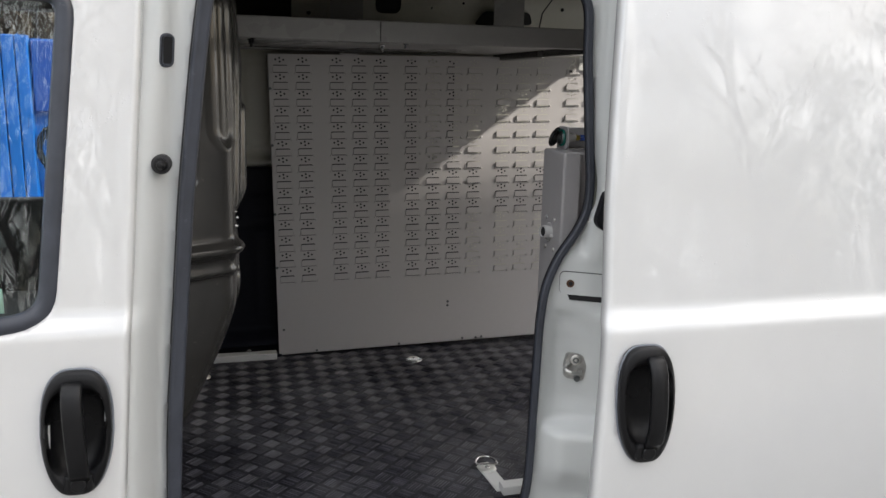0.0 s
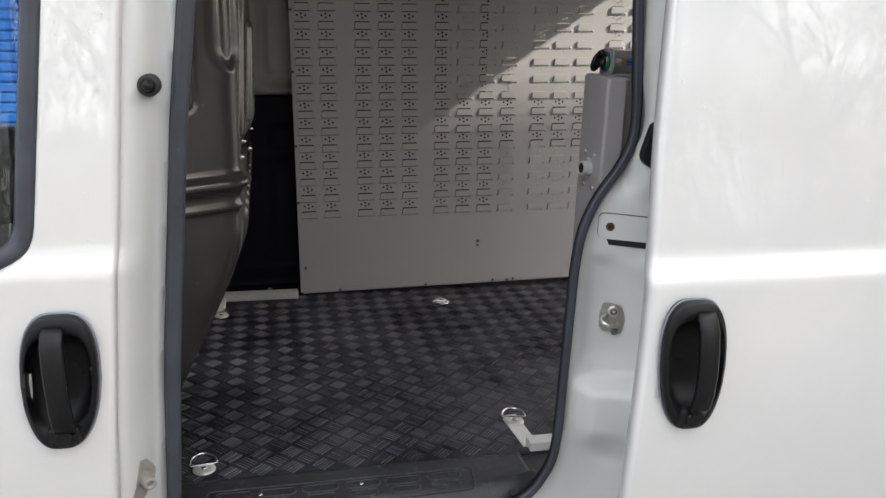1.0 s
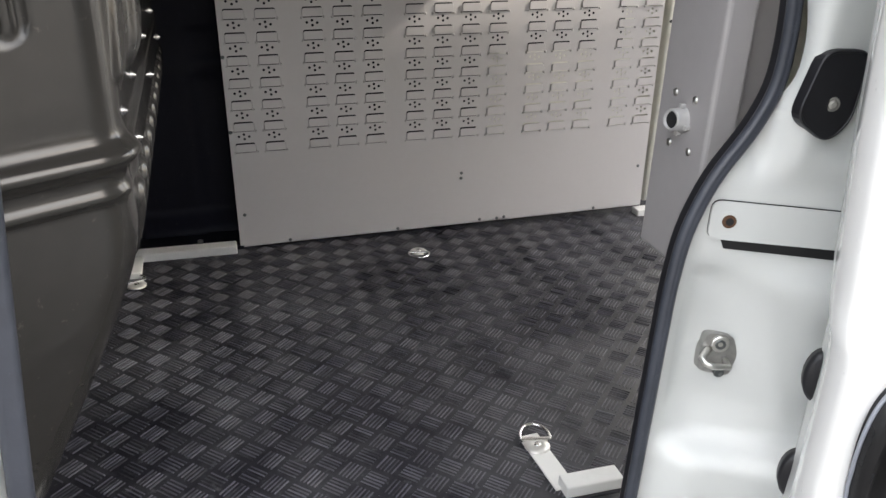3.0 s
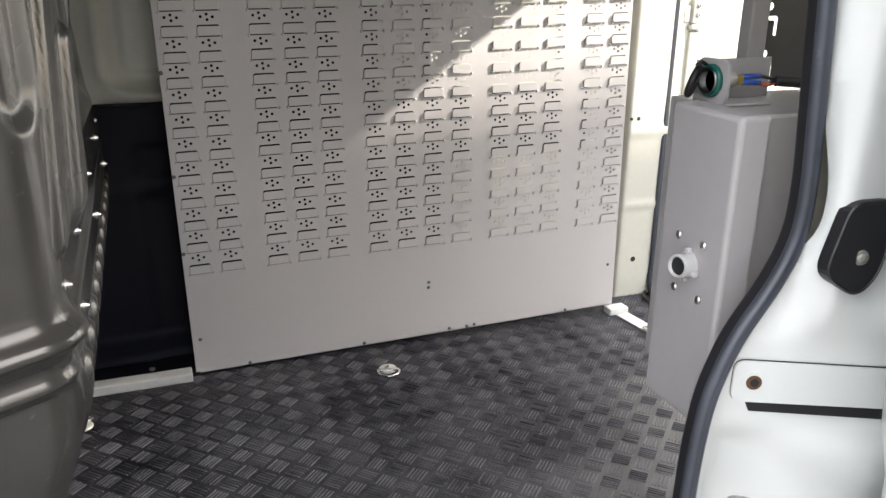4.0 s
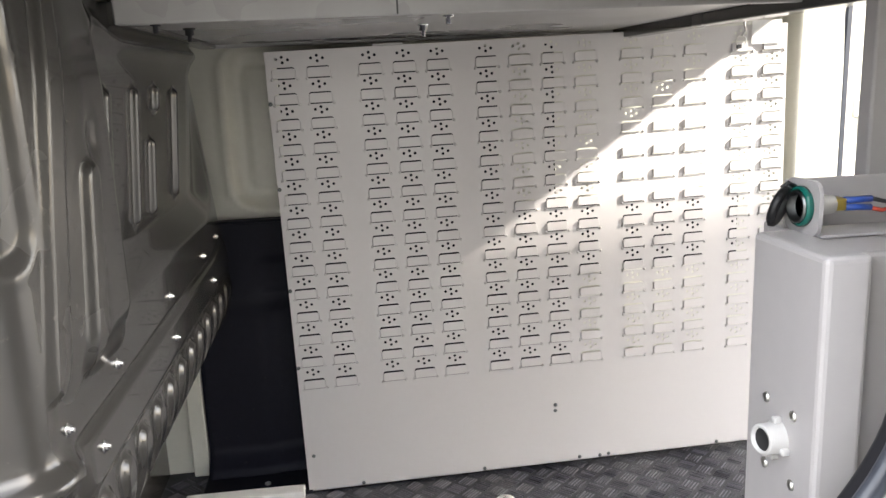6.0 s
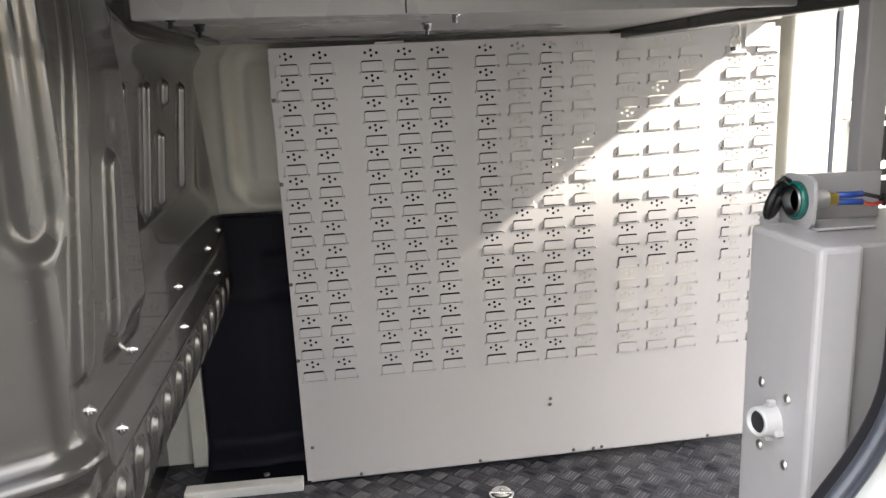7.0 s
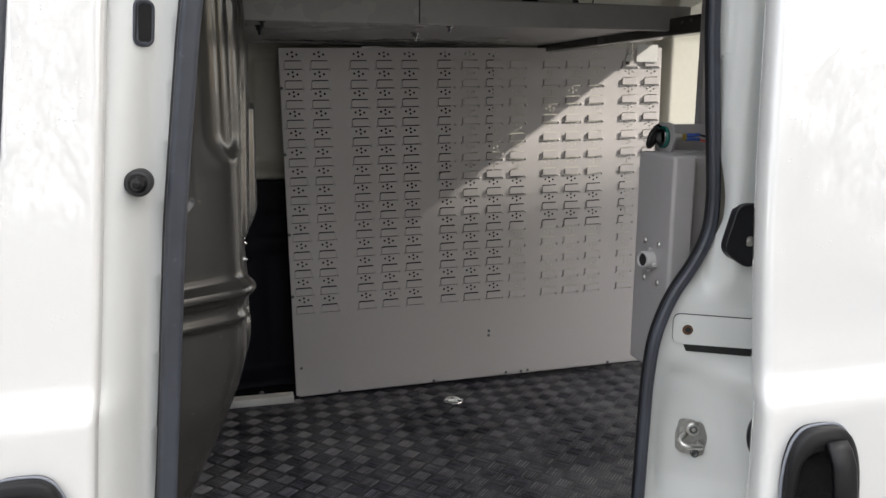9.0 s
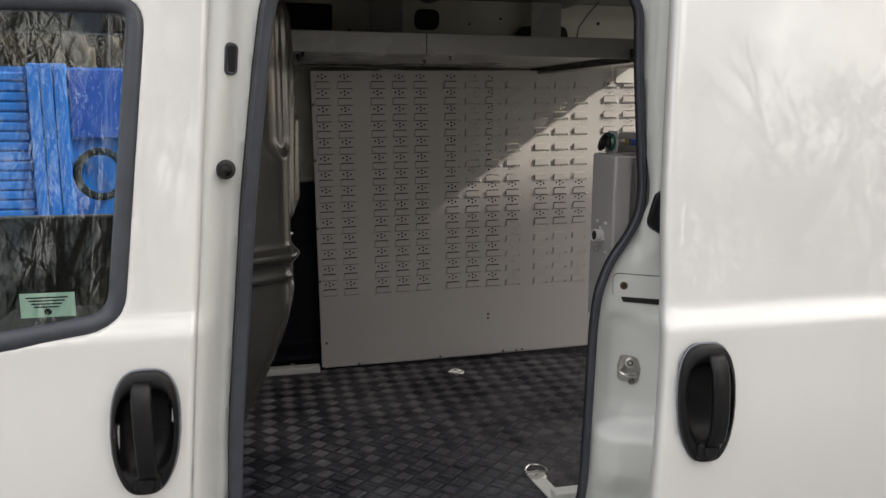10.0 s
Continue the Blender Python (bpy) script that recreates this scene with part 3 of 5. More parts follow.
def bulk_relief(y, z):
    x = 0.0
    # upright swelling between the door end and the recess
    x += 0.025 * smoothstep(2.07, 2.25, y) * (1 - smoothstep(2.315, 2.375, y)) * smoothstep(1.255, 1.33, z) * (1 - 0.5 * smoothstep(1.58, 1.72, z))
    # large recessed field, leaning back towards its foot, with upright ribs
    lean = 0.009 + 0.090 * max(0.0, 1.60 - z)
    left = smoothstep(2.325, 2.375, y)
    foot = smoothstep(1.298, 1.365, z)
    top = 1 - smoothstep(1.600, 1.640, z)
    right = 1 - smoothstep(3.14, 3.29, y)
    x -= lean * left * foot * top * right
    for yc, lo, hi, w in ((2.44, 1.372, 1.590, 0.014), (2.60, 1.376, 1.590, 0.014), (2.705, 1.378, 1.505, 0.010), (2.742, 1.548, 1.592, 0.012), (2.90, 1.382, 1.585, 0.014)):
        x += 0.010 * rib(y, z, yc, lo, hi, w)
    # raised rim over the recess
    x += 0.012 * bell(z, 1.650 + 0.02 * bell(y, 2.36, 0.08), 0.014) * smoothstep(2.30, 2.40, y) * (1 - smoothstep(3.20, 3.30, y))
    # two long leaning ribs beside it
    x += 0.008 * rib(y - 0.20 * (z - 1.29), z, 2.108, 1.285, 1.93, 0.019)
    x += 0.008 * rib(y - 0.17 * (z - 1.29), z, 2.192, 1.284, 1.512, 0.018)
    x -= 0.006 * bell(y, 2.255, 0.016) * bell(z, 1.535, 0.026)
    # round-ended trough and a slim slot near the door
    d = slot_d(y, z, 2.066, 1.74, 0.040, 0.312, 0.039)
    x -= 0.010 * smoothstep(0.010, -0.014 - 0.022 * smoothstep(2.07, 2.04, y), d) - 0.001 * bell(d, 0.014, 0.006)
    d = slot_d(y, z, 1.966, 1.473, 0.028, 0.128, 0.026)
    x -= 0.006 * smoothstep(0.006, -0.008, d) - 0.005 * rib(y, z, 1.974, 1.352, 1.578, 0.008)
    # pressed bar on the near half, bolt strip and step on the far half
    near = smoothstep(2.15, 2.10, y)
    x += 0.020 * bell(z, 1.203, 0.016) * near
    x += (0.006 * bell(z, 1.156, 0.007) - 0.004 * smoothstep(1.150, 1.140, z)) * smoothstep(2.13, 2.08, y)
    far_half = smoothstep(2.12, 2.17, y)
    x += 0.007 * far_half * smoothstep(1.222, 1.208, z) * smoothstep(1.140, 1.156, z)
    x -= 0.008 * far_half * bell(z, 1.216, 0.004)
    # row of small drop-shaped ribs beneath
    if y > 2.15:
        c = 2.20 + 0.092 * round((y - 2.20) / 0.092)
        x += 0.009 * rib(y, z, c, 1.015, 1.128, 0.024) * (1 - 0.5 * smoothstep(1.12, 1.03, z)) * smoothstep(3.32, 3.26, y)
    # outer end turns towards the far side
    x -= 0.014 * smoothstep(3.30, 3.40, y) ** 2
    return x


bulkhead = part("bulkhead", field(bulk_point, steps(1.79, 3.40, 402), steps(0.52, 1.95, 300)), BULK)
tagged(bulkhead, "glossy dark grey-brown pressed steel bulkhead with ribs and bolts", "bulkhead", kind="structure")
thick(bulkhead, 0.006, (-1, 0, 0))
for y, z in ((2.123, 1.243), (2.315, 1.246), (2.640, 1.246), (2.97, 1.243), (3.20, 1.240), (2.205, 1.184), (2.620, 1.180), (3.02, 1.178)):
    x = bulk_point(y, z)[0]
    bm = lathe(bmesh.new(), (x - 0.002, y, z), (1, 0, 0), [(0, 0.0085), (0.0025, 0.0085), (0.0025, 0.0058), (0.006, 0.0058), (0.006, 0.0032), (0.009, 0.0028)], 6)
    part("bolt", bm, BRIGHT, bulkhead, "bright zinc bolt")

# ---- louvre panel ----
PX0, PX1, PZ0, PZ1, PY = 0.0, 1.275, 0.562, 1.668, 3.218
COLS = [0.014, 0.094, 0.214, 0.294, 0.374, 0.490, 0.570, 0.650, 0.731, 0.847, 0.927, 1.008, 1.129, 1.211]
ROW0, ROWS_N, PITCH = 0.842, 14, 0.0587
TABW, TABH = 0.052, 0.0232
panel = thing("louvre_panel", "pale grey powder-coated louvre panel with rows of tongues and punched holes", "louvre panel")
panel.matrix_world = Matrix.Translation((0.6, 0, 1.1)) @ pose(0, 0, 0, 0, -1.0, 0) @ Matrix.Translation((-0.6, 0, -1.1))


def panel_sheet():
    """The sheet: plain fields, and a cell with four round holes and a slot at every tongue."""
    w, h = 0.074, PITCH
    cell = bmesh.new()
    loops = [[(0, 0), (w, 0), (w, h), (0, h)]]
    cx = w / 2
    for dx, dz in ((-0.0135, 0.0468), (0.0, 0.0520), (0.0135, 0.0455), (0.001, 0.0395)):
        loops.append([(cx - 0.001 + dx + 0.0036 * math.cos(a * math.pi / 5), dz + 0.0036 * math.sin(a * math.pi / 5)) for a in range(10)])
    loops.append([(cx - 0.0238, 0.0008), (cx + 0.0262, 0.0008), (cx + 0.0262, 0.0244), (cx + 0.0250, 0.0270), (cx + 0.0222, 0.0284), (cx - 0.0212, 0.0284), (cx - 0.0246, 0.0268), (cx - 0.0252, 0.0232)])
    edges = []
    for lp in loops:
        vs = [cell.verts.new((x, 0, z)) for x, z in lp]
        edges += [cell.edges.new((vs[i - 1], vs[i])) for i in range(len(vs))]
    bmesh.ops.triangle_fill(cell, use_beauty=True, use_dissolve=False, edges=edges, normal=(0, -1, 0))
    cell.verts.index_update()
    cv = [(v.co.x, v.co.z) for v in cell.verts]
    cf = [[v.index for v in f.verts] for f in cell.faces]
    cell.free()
    verts, faces = [], []

    def rect(x0, x1, z0, z1):
        k = len(verts)
        verts.extend([(x0, PY, z0), (x1, PY, z0), (x1, PY, z1), (x0, PY, z1)])
        faces.append((k, k + 1, k + 2, k + 3))

    z_lo, z_hi = ROW0 - 0.002, ROW0 - 0.002 + ROWS_N * PITCH
    rect(PX0, PX1, PZ0, z_lo)
    rect(PX0, PX1, z_hi, PZ1)
    last = PX0
    for c in COLS:
        x0 = c - (w - TABW) / 2
        x0 = max(x0, last)
        if x0 - last > 1e-4:
            rect(last, x0, z_lo, z_hi)
        for r in range(ROWS_N):
            k = len(verts)
            verts.extend([(x0 + x, PY, z_lo + r * PITCH + z) for x, z in cv])
            faces.extend([tuple(k + i for i in f) for f in cf])
        last = x0 + w
    if PX1 > last:
        rect(last, PX1, z_lo, z_hi)
    me = bpy.data.meshes.new("sheet")
    me.from_pydata(verts, [], faces)
    return me


sheet = part("sheet", panel_sheet(), PANEL, panel)
thick(sheet, 0.0012, (0, 1, 0))
part("bottom_fold", box(bmesh.new(), PX0, PX1, PY, PY + 0.02, PZ0, PZ0 + 0.002), PANEL, panel)
part("end_fold", box(bmesh.new(), PX1 - 0.002, PX1, PY + 0.001, PY + 0.03, PZ0 + 0.003, PZ1), PANEL, panel)
part("end_fold", box(bmesh.new(), PX0, PX0 + 0.002, PY + 0.001, PY + 0.03, PZ0 + 0.003, PZ1), PANEL, panel)


def tongue_mesh():
    """A pressed louvre: flat face standing off the sheet, closed and sloping at its sides and foot, open along its top, with small ears."""
    bm = bmesh.new()
    r, d = 0.0055, 0.0052
    arc = [(math.sin(a * math.pi / 8), math.cos(a * math.pi / 8)) for a in range(5)]
    top = [(TABW - r + r * c, TABH - r + r * q) for c, q in arc[::-1]] + [(r - r * c, TABH - r + r * q) for c, q in arc]
    foot = [(0.0, 0.0034), (0.0014, 0.0020), (TABW - 0.0014, 0.0020), (TABW, 0.0034)]
    ring = foot + top
    front = [bm.verts.new((x, -d, z)) for x, z in ring]
    mid = [bm.verts.new((x + (-0.0007 if x < TABW / 2 else 0.0007), -d + 0.0011, z - (0.0003 if z < 0.01 else -0.0003))) for x, z in ring]
    base = [bm.verts.new((x + (-0.0016 if x < TABW / 2 else 0.0016), 0.0003, z - (0.0008 if z < 0.01 else -0.0004))) for x, z in ring]
    bm.faces.new(front)
    n = len(ring)
    for i in range(n):
        k = (i + 1) % n
        f = bm.faces.new((front[i], front[k], mid[k], mid[i]))
        f.smooth = True
        open_top = ring[i][1] > TABH - r * 0.75 and ring[k][1] > TABH - r * 0.75
        if not open_top:
            f = bm.faces.new((mid[i], mid[k], base[k], base[i]))
            f.smooth = True
    for x in (-0.0022, TABW + 0.0040):
        lathe(bm, (x, -0.0004, -0.001), (0, -1, 0), [(0, 0.0034), (0.0020, 0.0030), (0.0032, 0.0012)], 8)
    return mesh_of("tongue", bm)


tongue = tongue_mesh()
tongue.materials.append(PANEL)
for c in COLS:
    for r in range(ROWS_N):
        t_ob = part("tongue", tongue, PANEL, panel)
        t_ob.location = (c + 0.001, PY, ROW0 + r * PITCH)
for x, z in ((0.141, 0.570), (0.461, 0.570), (0.776, 0.570), (1.106, 0.570), (0.657, 0.712), (0.658, 0.728), (0.02, 0.66), (1.25, 0.70), (0.72, 0.572), (0.80, 0.572), (0.004, 0.90), (0.004, 1.10), (0.004, 1.35), (0.004, 1.55), (1.255, 1.33), (1.255, 1.22)):
    part("rivet", lathe(bmesh.new(), (x, PY - 0.001, z), (0, -1, 0), [(0, 0.0052), (0.0015, 0.0048), (0.0028, 0.002)], 8), CHROMEDARK, panel, "dull steel rivet")

tag = part("paper_label", box(bmesh.new(), 1.168, 1.245, PY - 0.0085, PY - 0.0075, 1.632, 1.688, 0.0), WHITEMETAL)
tagged(tag, "white paper label clipped to the louvre panel's top corner", "label")
clip = thing("key_clip", "small steel split ring and clip hung on a tongue", "key ring")
part("ring", sweep(bmesh.new(), [(1.140 + 0.013 * math.cos(a), PY - 0.010, 1.640 + 0.013 * math.sin(a)) for a in [2 * math.pi * k / 18 for k in range(18)]], circle(0.0016, 6), closed=True), STEEL, clip)
part("hook", sweep(bmesh.new(), [(1.140, PY - 0.011, 1.652), (1.150, PY - 0.012, 1.664), (1.147, PY - 0.010, 1.680), (1.150, PY - 0.006, 1.700)], circle(0.0030, 6)), STEEL, clip)
part("tag", box(bmesh.new(), 1.128, 1.142, PY - 0.012, PY - 0.009, 1.622, 1.632, 0.002), RUBBER, clip)
part("top_tab", box(bmesh.new(), 0.25, 0.32, PY - 0.003, PY + 0.012, PZ1 + 0.0005, PZ1 + 0.005, 0.001), PANEL, panel)
# added black sheet stands in for the shade behind the punched holes
back = part("backing_board", box(bmesh.new(), 0.012, 0.545, 3.290, 3.296, 0.60, 1.655), LINER)
tagged(back, "black board added behind the louvre panel to darken its holes", "board")
rail = part("backing_rail", box(box(bmesh.new(), 0.60, 1.19, 3.290, 3.300, 1.07, 1.25, 0.002), 0.664, 0.690, 3.286, 3.289, 0.60, 1.655), LINER)
tagged(rail, "black cross rail behind the louvre panel", "rail")

# white foot strip beside and under the panel
strip = part("foot_strip", box(bmesh.new(), -0.300, -0.001, 3.187, 3.229, FLOOR, FLOOR + 0.025, 0.003), WHITEMETAL)
tagged(strip, "white-coated steel foot strip along the mat edge", "strip")
strip2 = part("foot_strip", box(bmesh.new(), 1.264, 1.330, 3.190, 3.232, FLOOR, FLOOR + 0.022, 0.003), WHITEMETAL)
tagged(strip2, "short white-coated steel strip at the panel's end", "strip")

# ---- roof shelf ----
shelf = thing("roof_shelf", "grey sheet-steel roof shelf hung under the van roof", "shelf")
part("front_beam", box(bmesh.new(), -0.135, 0.90, 2.455, 2.475, 1.672, 1.728, 0.003), SHELFGREY, shelf)
part("tray", box(bmesh.new(), -0.125, 0.84, 2.476, 3.30, 1.682, 1.686), SHELFGREY, shelf)
part("rear_beam", box(bmesh.new(), -0.135, 0.90, 3.30, 3.32, 1.674, 1.722, 0.003), SHELFGREY, shelf)
part("end_rail", box(bmesh.new(), 0.845, 0.892, 2.14, 3.298, 1.660, 1.700, 0.003), BULK, shelf, "dark end rail")
part("end_rail", box(bmesh.new(), -0.16, -0.126, 2.476, 3.298, 1.672, 1.705, 0.003), BULK, shelf, "dark end rail")
for k, (x, y) in enumerate(((0.32, 2.485), (0.317, 2.81), (-0.085, 2.47), (-0.082, 2.71))):
    bm = lathe(bmesh.new(), (x, y, 1.682), (0, 0, -1), [(0, 0.011), (0.003, 0.011), (0.003, 0.008), (0.012, 0.008), (0.012, 0.004), (0.022, 0.004)], 6)
    part("bolt", bm, BRIGHT if k < 2 else RUBBER, shelf)
for x0, x1 in ((0.215, 0.335), (0.835, 0.957)):
    part("hanger", box(bmesh.new(), x0, x1, 3.27, 3.274, 1.70, 1.93, 0.002), SHELFGREY, shelf)
part("beam_joint", box(bmesh.new(), 0.2440, 0.2462, 2.4525, 2.456, 1.674, 1.726), DARKGAP, shelf)

# ---- rack box beside the doorway ----
rack = thing("storage_box", "grey powder-coated steel storage box with a pipe spigot on its end", "storage box")
part("end_plate", box(bmesh.new(), 0.545, 0.588, 1.898, 2.018, 1.046, 1.428, 0.006, 3), BOXGREY, rack)
part("body", box(box(bmesh.new(), 0.586, 1.30, 1.922, 2.015, 1.044, 1.424, 0.004), 0.60, 1.30, 2.012, 2.10, 1.05, 1.421, 0.003), BOXGREY, rack)
for y, z in ((1.980, 1.273), (1.934, 1.273), (1.978, 1.206), (1.932, 1.206)):
    part("rivet", lathe(bmesh.new(), (0.5455, y, z), (-1, 0, 0), [(0, 0.0055), (0.002, 0.005), (0.0035, 0.0022)], 10), STEEL, rack, "domed steel rivet")
SPIG_AXIS = Vector((-1.0, -0.22, 0.08)).normalized()
SPIG_AT = Vector((0.547, 1.956, 1.2425))
spig = part("spigot", lathe(bmesh.new(), SPIG_AT, SPIG_AXIS, [(0, 0.0175), (0.005, 0.0168), (0.007, 0.0150), (0.022, 0.0146), (0.024, 0.0136), (0.024, 0.0112), (0.010, 0.0108)], 24), SPIGOT, rack, "pale plastic pipe spigot")
part("bore", lathe(bmesh.new(), SPIG_AT + SPIG_AXIS * 0.010, SPIG_AXIS, [(0, 0.0111), (0.010, 0.0111)], 16), DARKGAP, spig)
for ang in (1.65, 3.5, 4.75):
    cy, cz = 1.956 + 0.0185 * math.cos(ang), 1.2425 + 0.0185 * math.sin(ang)
    part("lug", box(bmesh.new(), 0.537, 0.545, cy - 0.0032, cy + 0.0032, cz - 0.0032, cz + 0.0032, 0.0015), SPIGOT, spig)

# twelve-volt socket on a bracket over the box
socket = thing("power_socket", "power socket with green ring and black cap on a bracket", "power socket")
SX, SY, SZ = 0.585, 2.003, 1.4525
bm = bmesh.new()
p2 = rounded([(1.976, 1.426), (2.032, 1.426), (2.032, 1.478), (1.976, 1.478)], 5, 0.014)
a = [bm.verts.new((SX, y, z)) for y, z in p2]
b = [bm.verts.new((SX + 0.004, y, z)) for y, z in p2]
bm.faces.new(a)
bm.faces.new(b[::-1])
for i in range(len(a)):
    bm.faces.new((a[i - 1], a[i], b[i], b[i - 1]))
part("bracket", bm, BOXGREY, socket)
part("bracket_foot", box(bmesh.new(), SX + 0.004, SX + 0.07, 1.978, 2.013, 1.425, 1.428, 0.001), BOXGREY, socket)
part("back_plate", box(bmesh.new(), SX, SX + 0.112, 2.033, 2.036, 1.425, 1.474, 0.001), BOXGREY, socket)
part("ring", lathe(bmesh.new(), (SX, SY, SZ), (-1, 0, 0), [(0, 0.0195), (0.004, 0.0195), (0.006, 0.0182), (0.006, 0.0160), (0.0, 0.0160)], 24), GREENPL, socket, "translucent green plastic ring")
part("sleeve", lathe(bmesh.new(), (SX + 0.0035, SY, SZ), (-1, 0, 0), [(0, 0.0150), (0.0115, 0.0158), (0.0115, 0.0130), (0.0008, 0.0120)], 24), CHROMEDARK, socket, "chrome socket sleeve")
part("barrel", lathe(bmesh.new(), (SX + 0.004, SY, SZ), (1, 0, 0), [(0, 0.0125), (0.012, 0.0125), (0.014, 0.010), (0.026, 0.009)], 18), SPIGOT, socket, "clear plastic barrel")
cap = part("cap", lathe(bmesh.new(), (SX - 0.013, SY + 0.010, SZ - 0.003), (-0.66, 0.68, 0.30), [(0, 0.017), (0.002, 0.020), (0.006, 0.021), (0.009, 0.018), (0.010, 0.010)], 20), HANDLE, socket, "flipped-open black cap")
part("cap_hinge", sweep(bmesh.new(), [(SX - 0.002, SY + 0.010, SZ + 0.017), (SX - 0.008, SY + 0.012, SZ + 0.021), (SX - 0.014, SY + 0.014, SZ + 0.016)], circle(0.0025, 8)), HANDLE, cap)
part("terminal", box(bmesh.new(), SX + 0.029, SX + 0.041, SY - 0.007, SY + 0.007, SZ - 0.006, SZ + 0.006, 0.002), BRASS, socket, "brass terminal")
for k, (m_, dz) in enumerate(((BLUEPL, 0.003), (BLUEPL, -0.004))):
    part("crimp", sweep(bmesh.new(), [(SX + 0.041, SY, SZ + dz), (SX + 0.055, SY - 0.002, SZ + dz), (SX + 0.068, SY - 0.003, SZ + dz * 1.2)], circle(0.0032, 8)), m_, socket, "blue crimp connector")
part("wire", sweep(bmesh.new(), [(SX + 0.066, SY - 0.003, SZ - 0.005), (SX + 0.078, SY - 0.005, SZ - 0.008), (SX + 0.092, SY - 0.006, SZ - 0.005)], circle(0.002, 6)), REDWIRE, socket, "red wire")
part("wire", sweep(bmesh.new(), [(SX + 0.066, SY - 0.003, SZ + 0.004), (SX + 0.078, SY - 0.005, SZ + 0.001), (SX + 0.092, SY - 0.006, SZ - 0.002)], circle(0.002, 6)), RUBBER, socket, "black wire")
bm = sweep(bmesh.new(), [(SX + 0.088 + 0.0025 * k, SY - 0.006, SZ - 0.003 - 0.0002 * k) for k in range(60)], circle(0.0055, 8))
for i, v in enumerate(bm.verts):
    if (i // 8) % 2:
        v.co.z += (v.co.z - SZ + 0.003) * 0.25
part("conduit", bm, RUBBER, socket, "ribbed black conduit")

# racking upright and slotted end plate
post = part("rack_post", box(bmesh.new(), 0.7195, 0.749, 2.104, 2.127, 1.04, 1.915, 0.003), BOXGREY)
tagged(post, "grey steel racking post between box and roof", "post")


def slotted_plate():
    bm = bmesh.new()
    edges, loops = [], [[(0.738, 1.428), (0.98, 1.428), (0.98, 1.90), (0.738, 1.90)]]
    for k in range(7):
        z = 1.468 + k * 0.0625
        loops.append([(0.760 + 0.0055 * math.cos(a * math.pi / 4), z + 0.0055 * math.sin(a * math.pi / 4)) for a in range(8)])
        loops.append([(0.754, z - 0.0180), (0.7665, z - 0.0180), (0.7685, z - 0.020), (0.7685, z - 0.037), (0.770, z - 0.0385), (0.7735, z - 0.0385), (0.775, z - 0.037), (0.775, z - 0.0155), (0.7725, z - 0.0125), (0.754, z - 0.0125)])
    for lp in loops:
        vs = [bm.verts.new((x, 2.116, z)) for x, z in lp]
        edges += [bm.edges.new((vs[i - 1], vs[i])) for i in range(len(vs))]
    bmesh.ops.triangle_fill(bm, use_beauty=True, use_dissolve=False, edges=edges, normal=(0, -1, 0))
    return bm


# grey plate in a darkened colour for the shadow it stands in
plate = part("slotted_plate", slotted_plate(), RACKDARK)
tagged(plate, "grey racking plate punched with hook slots and holes, coloured dark for its shade", "racking plate")
thick(plate, 0.002, (0, 1, 0))

# ---- doors ----
WINDOW = rounded([(-1.10, 1.705), (-0.404, 1.712), (-0.426, 1.50), (-0.462, 1.150), (-0.66, 1.124), (-1.15, 1.085)], 6, 0.055)
front_door = thing("front_door", "white front door with a black-framed window and black handle", "van door")


def cut_for_handle(bm, x, z):
    """Open the skin behind a handle's bowl."""
    gone = []
    for f in bm.faces:
        c = f.calc_center_median()
        if (abs(c.x - x) / 0.047) ** 3 + (abs(c.z - z) / 0.092) ** 3 < 1:
            gone.append(f)
    bmesh.ops.delete(bm, geom=gone, context="FACES")
    return bm


def door_skin():
    bm = holed_sheet(lambda x, z: skin_profile(z), steps(-1.30, -0.29, 144), steps(0.30, 1.92, 231), grown(WINDOW, 0.004), lambda u, z: u + (front_edge(z) + 0.29) * smoothstep(-0.60, -0.29, u))
    for v in bm.verts:
        e = v.co.x - front_edge(v.co.z)
        v.co.y += 0.012 * smoothstep(-0.008, 0.0, e) ** 2
    return cut_for_handle(bm, -0.427, 0.962)


skin = part("outer_skin", door_skin(), WHITE, front_door)
thick(skin, 0.012, (0, 1, 0))
bm = sweep(bmesh.new(), [(x, skin_profile(z) + 0.004, z) for x, z in WINDOW], [(0.009, 0.004), (0.007, -0.005), (-0.006, -0.009), (-0.018, -0.006), (-0.024, 0.004), (-0.024, 0.010), (0.009, 0.008)], closed=True)
part("window_seal", bm, GREYRUBBER, front_door, "weathered black window seal")
gl = bmesh.new()
gv = [gl.verts.new((x, skin_profile(z) + 0.012, z)) for x, z in WINDOW]
gl.faces.new(gv)
bmesh.ops.triangulate(gl, faces=gl.faces)
pane = part("window_pane", gl, GLASS, front_door, "clear tinted side window")
thick(pane, 0.004, (0, 1, 0))
pane.visible_shadow = False
stick = part("sticker", box(bmesh.new(), -0.625, -0.537, skin_profile(1.18) + 0.018, skin_profile(1.18) + 0.019, 1.165, 1.208), STICKER, front_door, "pale green printed window sticker")
for k in range(4):
    part("print_line", box(bmesh.new(), -0.615 + 0.004 * k, -0.548 - 0.005 * k, skin_profile(1.18) + 0.0165, skin_profile(1.18) + 0.0172, 1.199 - 0.0055 * k, 1.2012 - 0.0055 * k), INK, stick)
part("print_mark", lathe(bmesh.new(), (-0.581, skin_profile(1.18) + 0.0172, 1.175), (0, -1, 0), [(0, 0.006), (0.0006, 0.006)], 14), INK, stick)


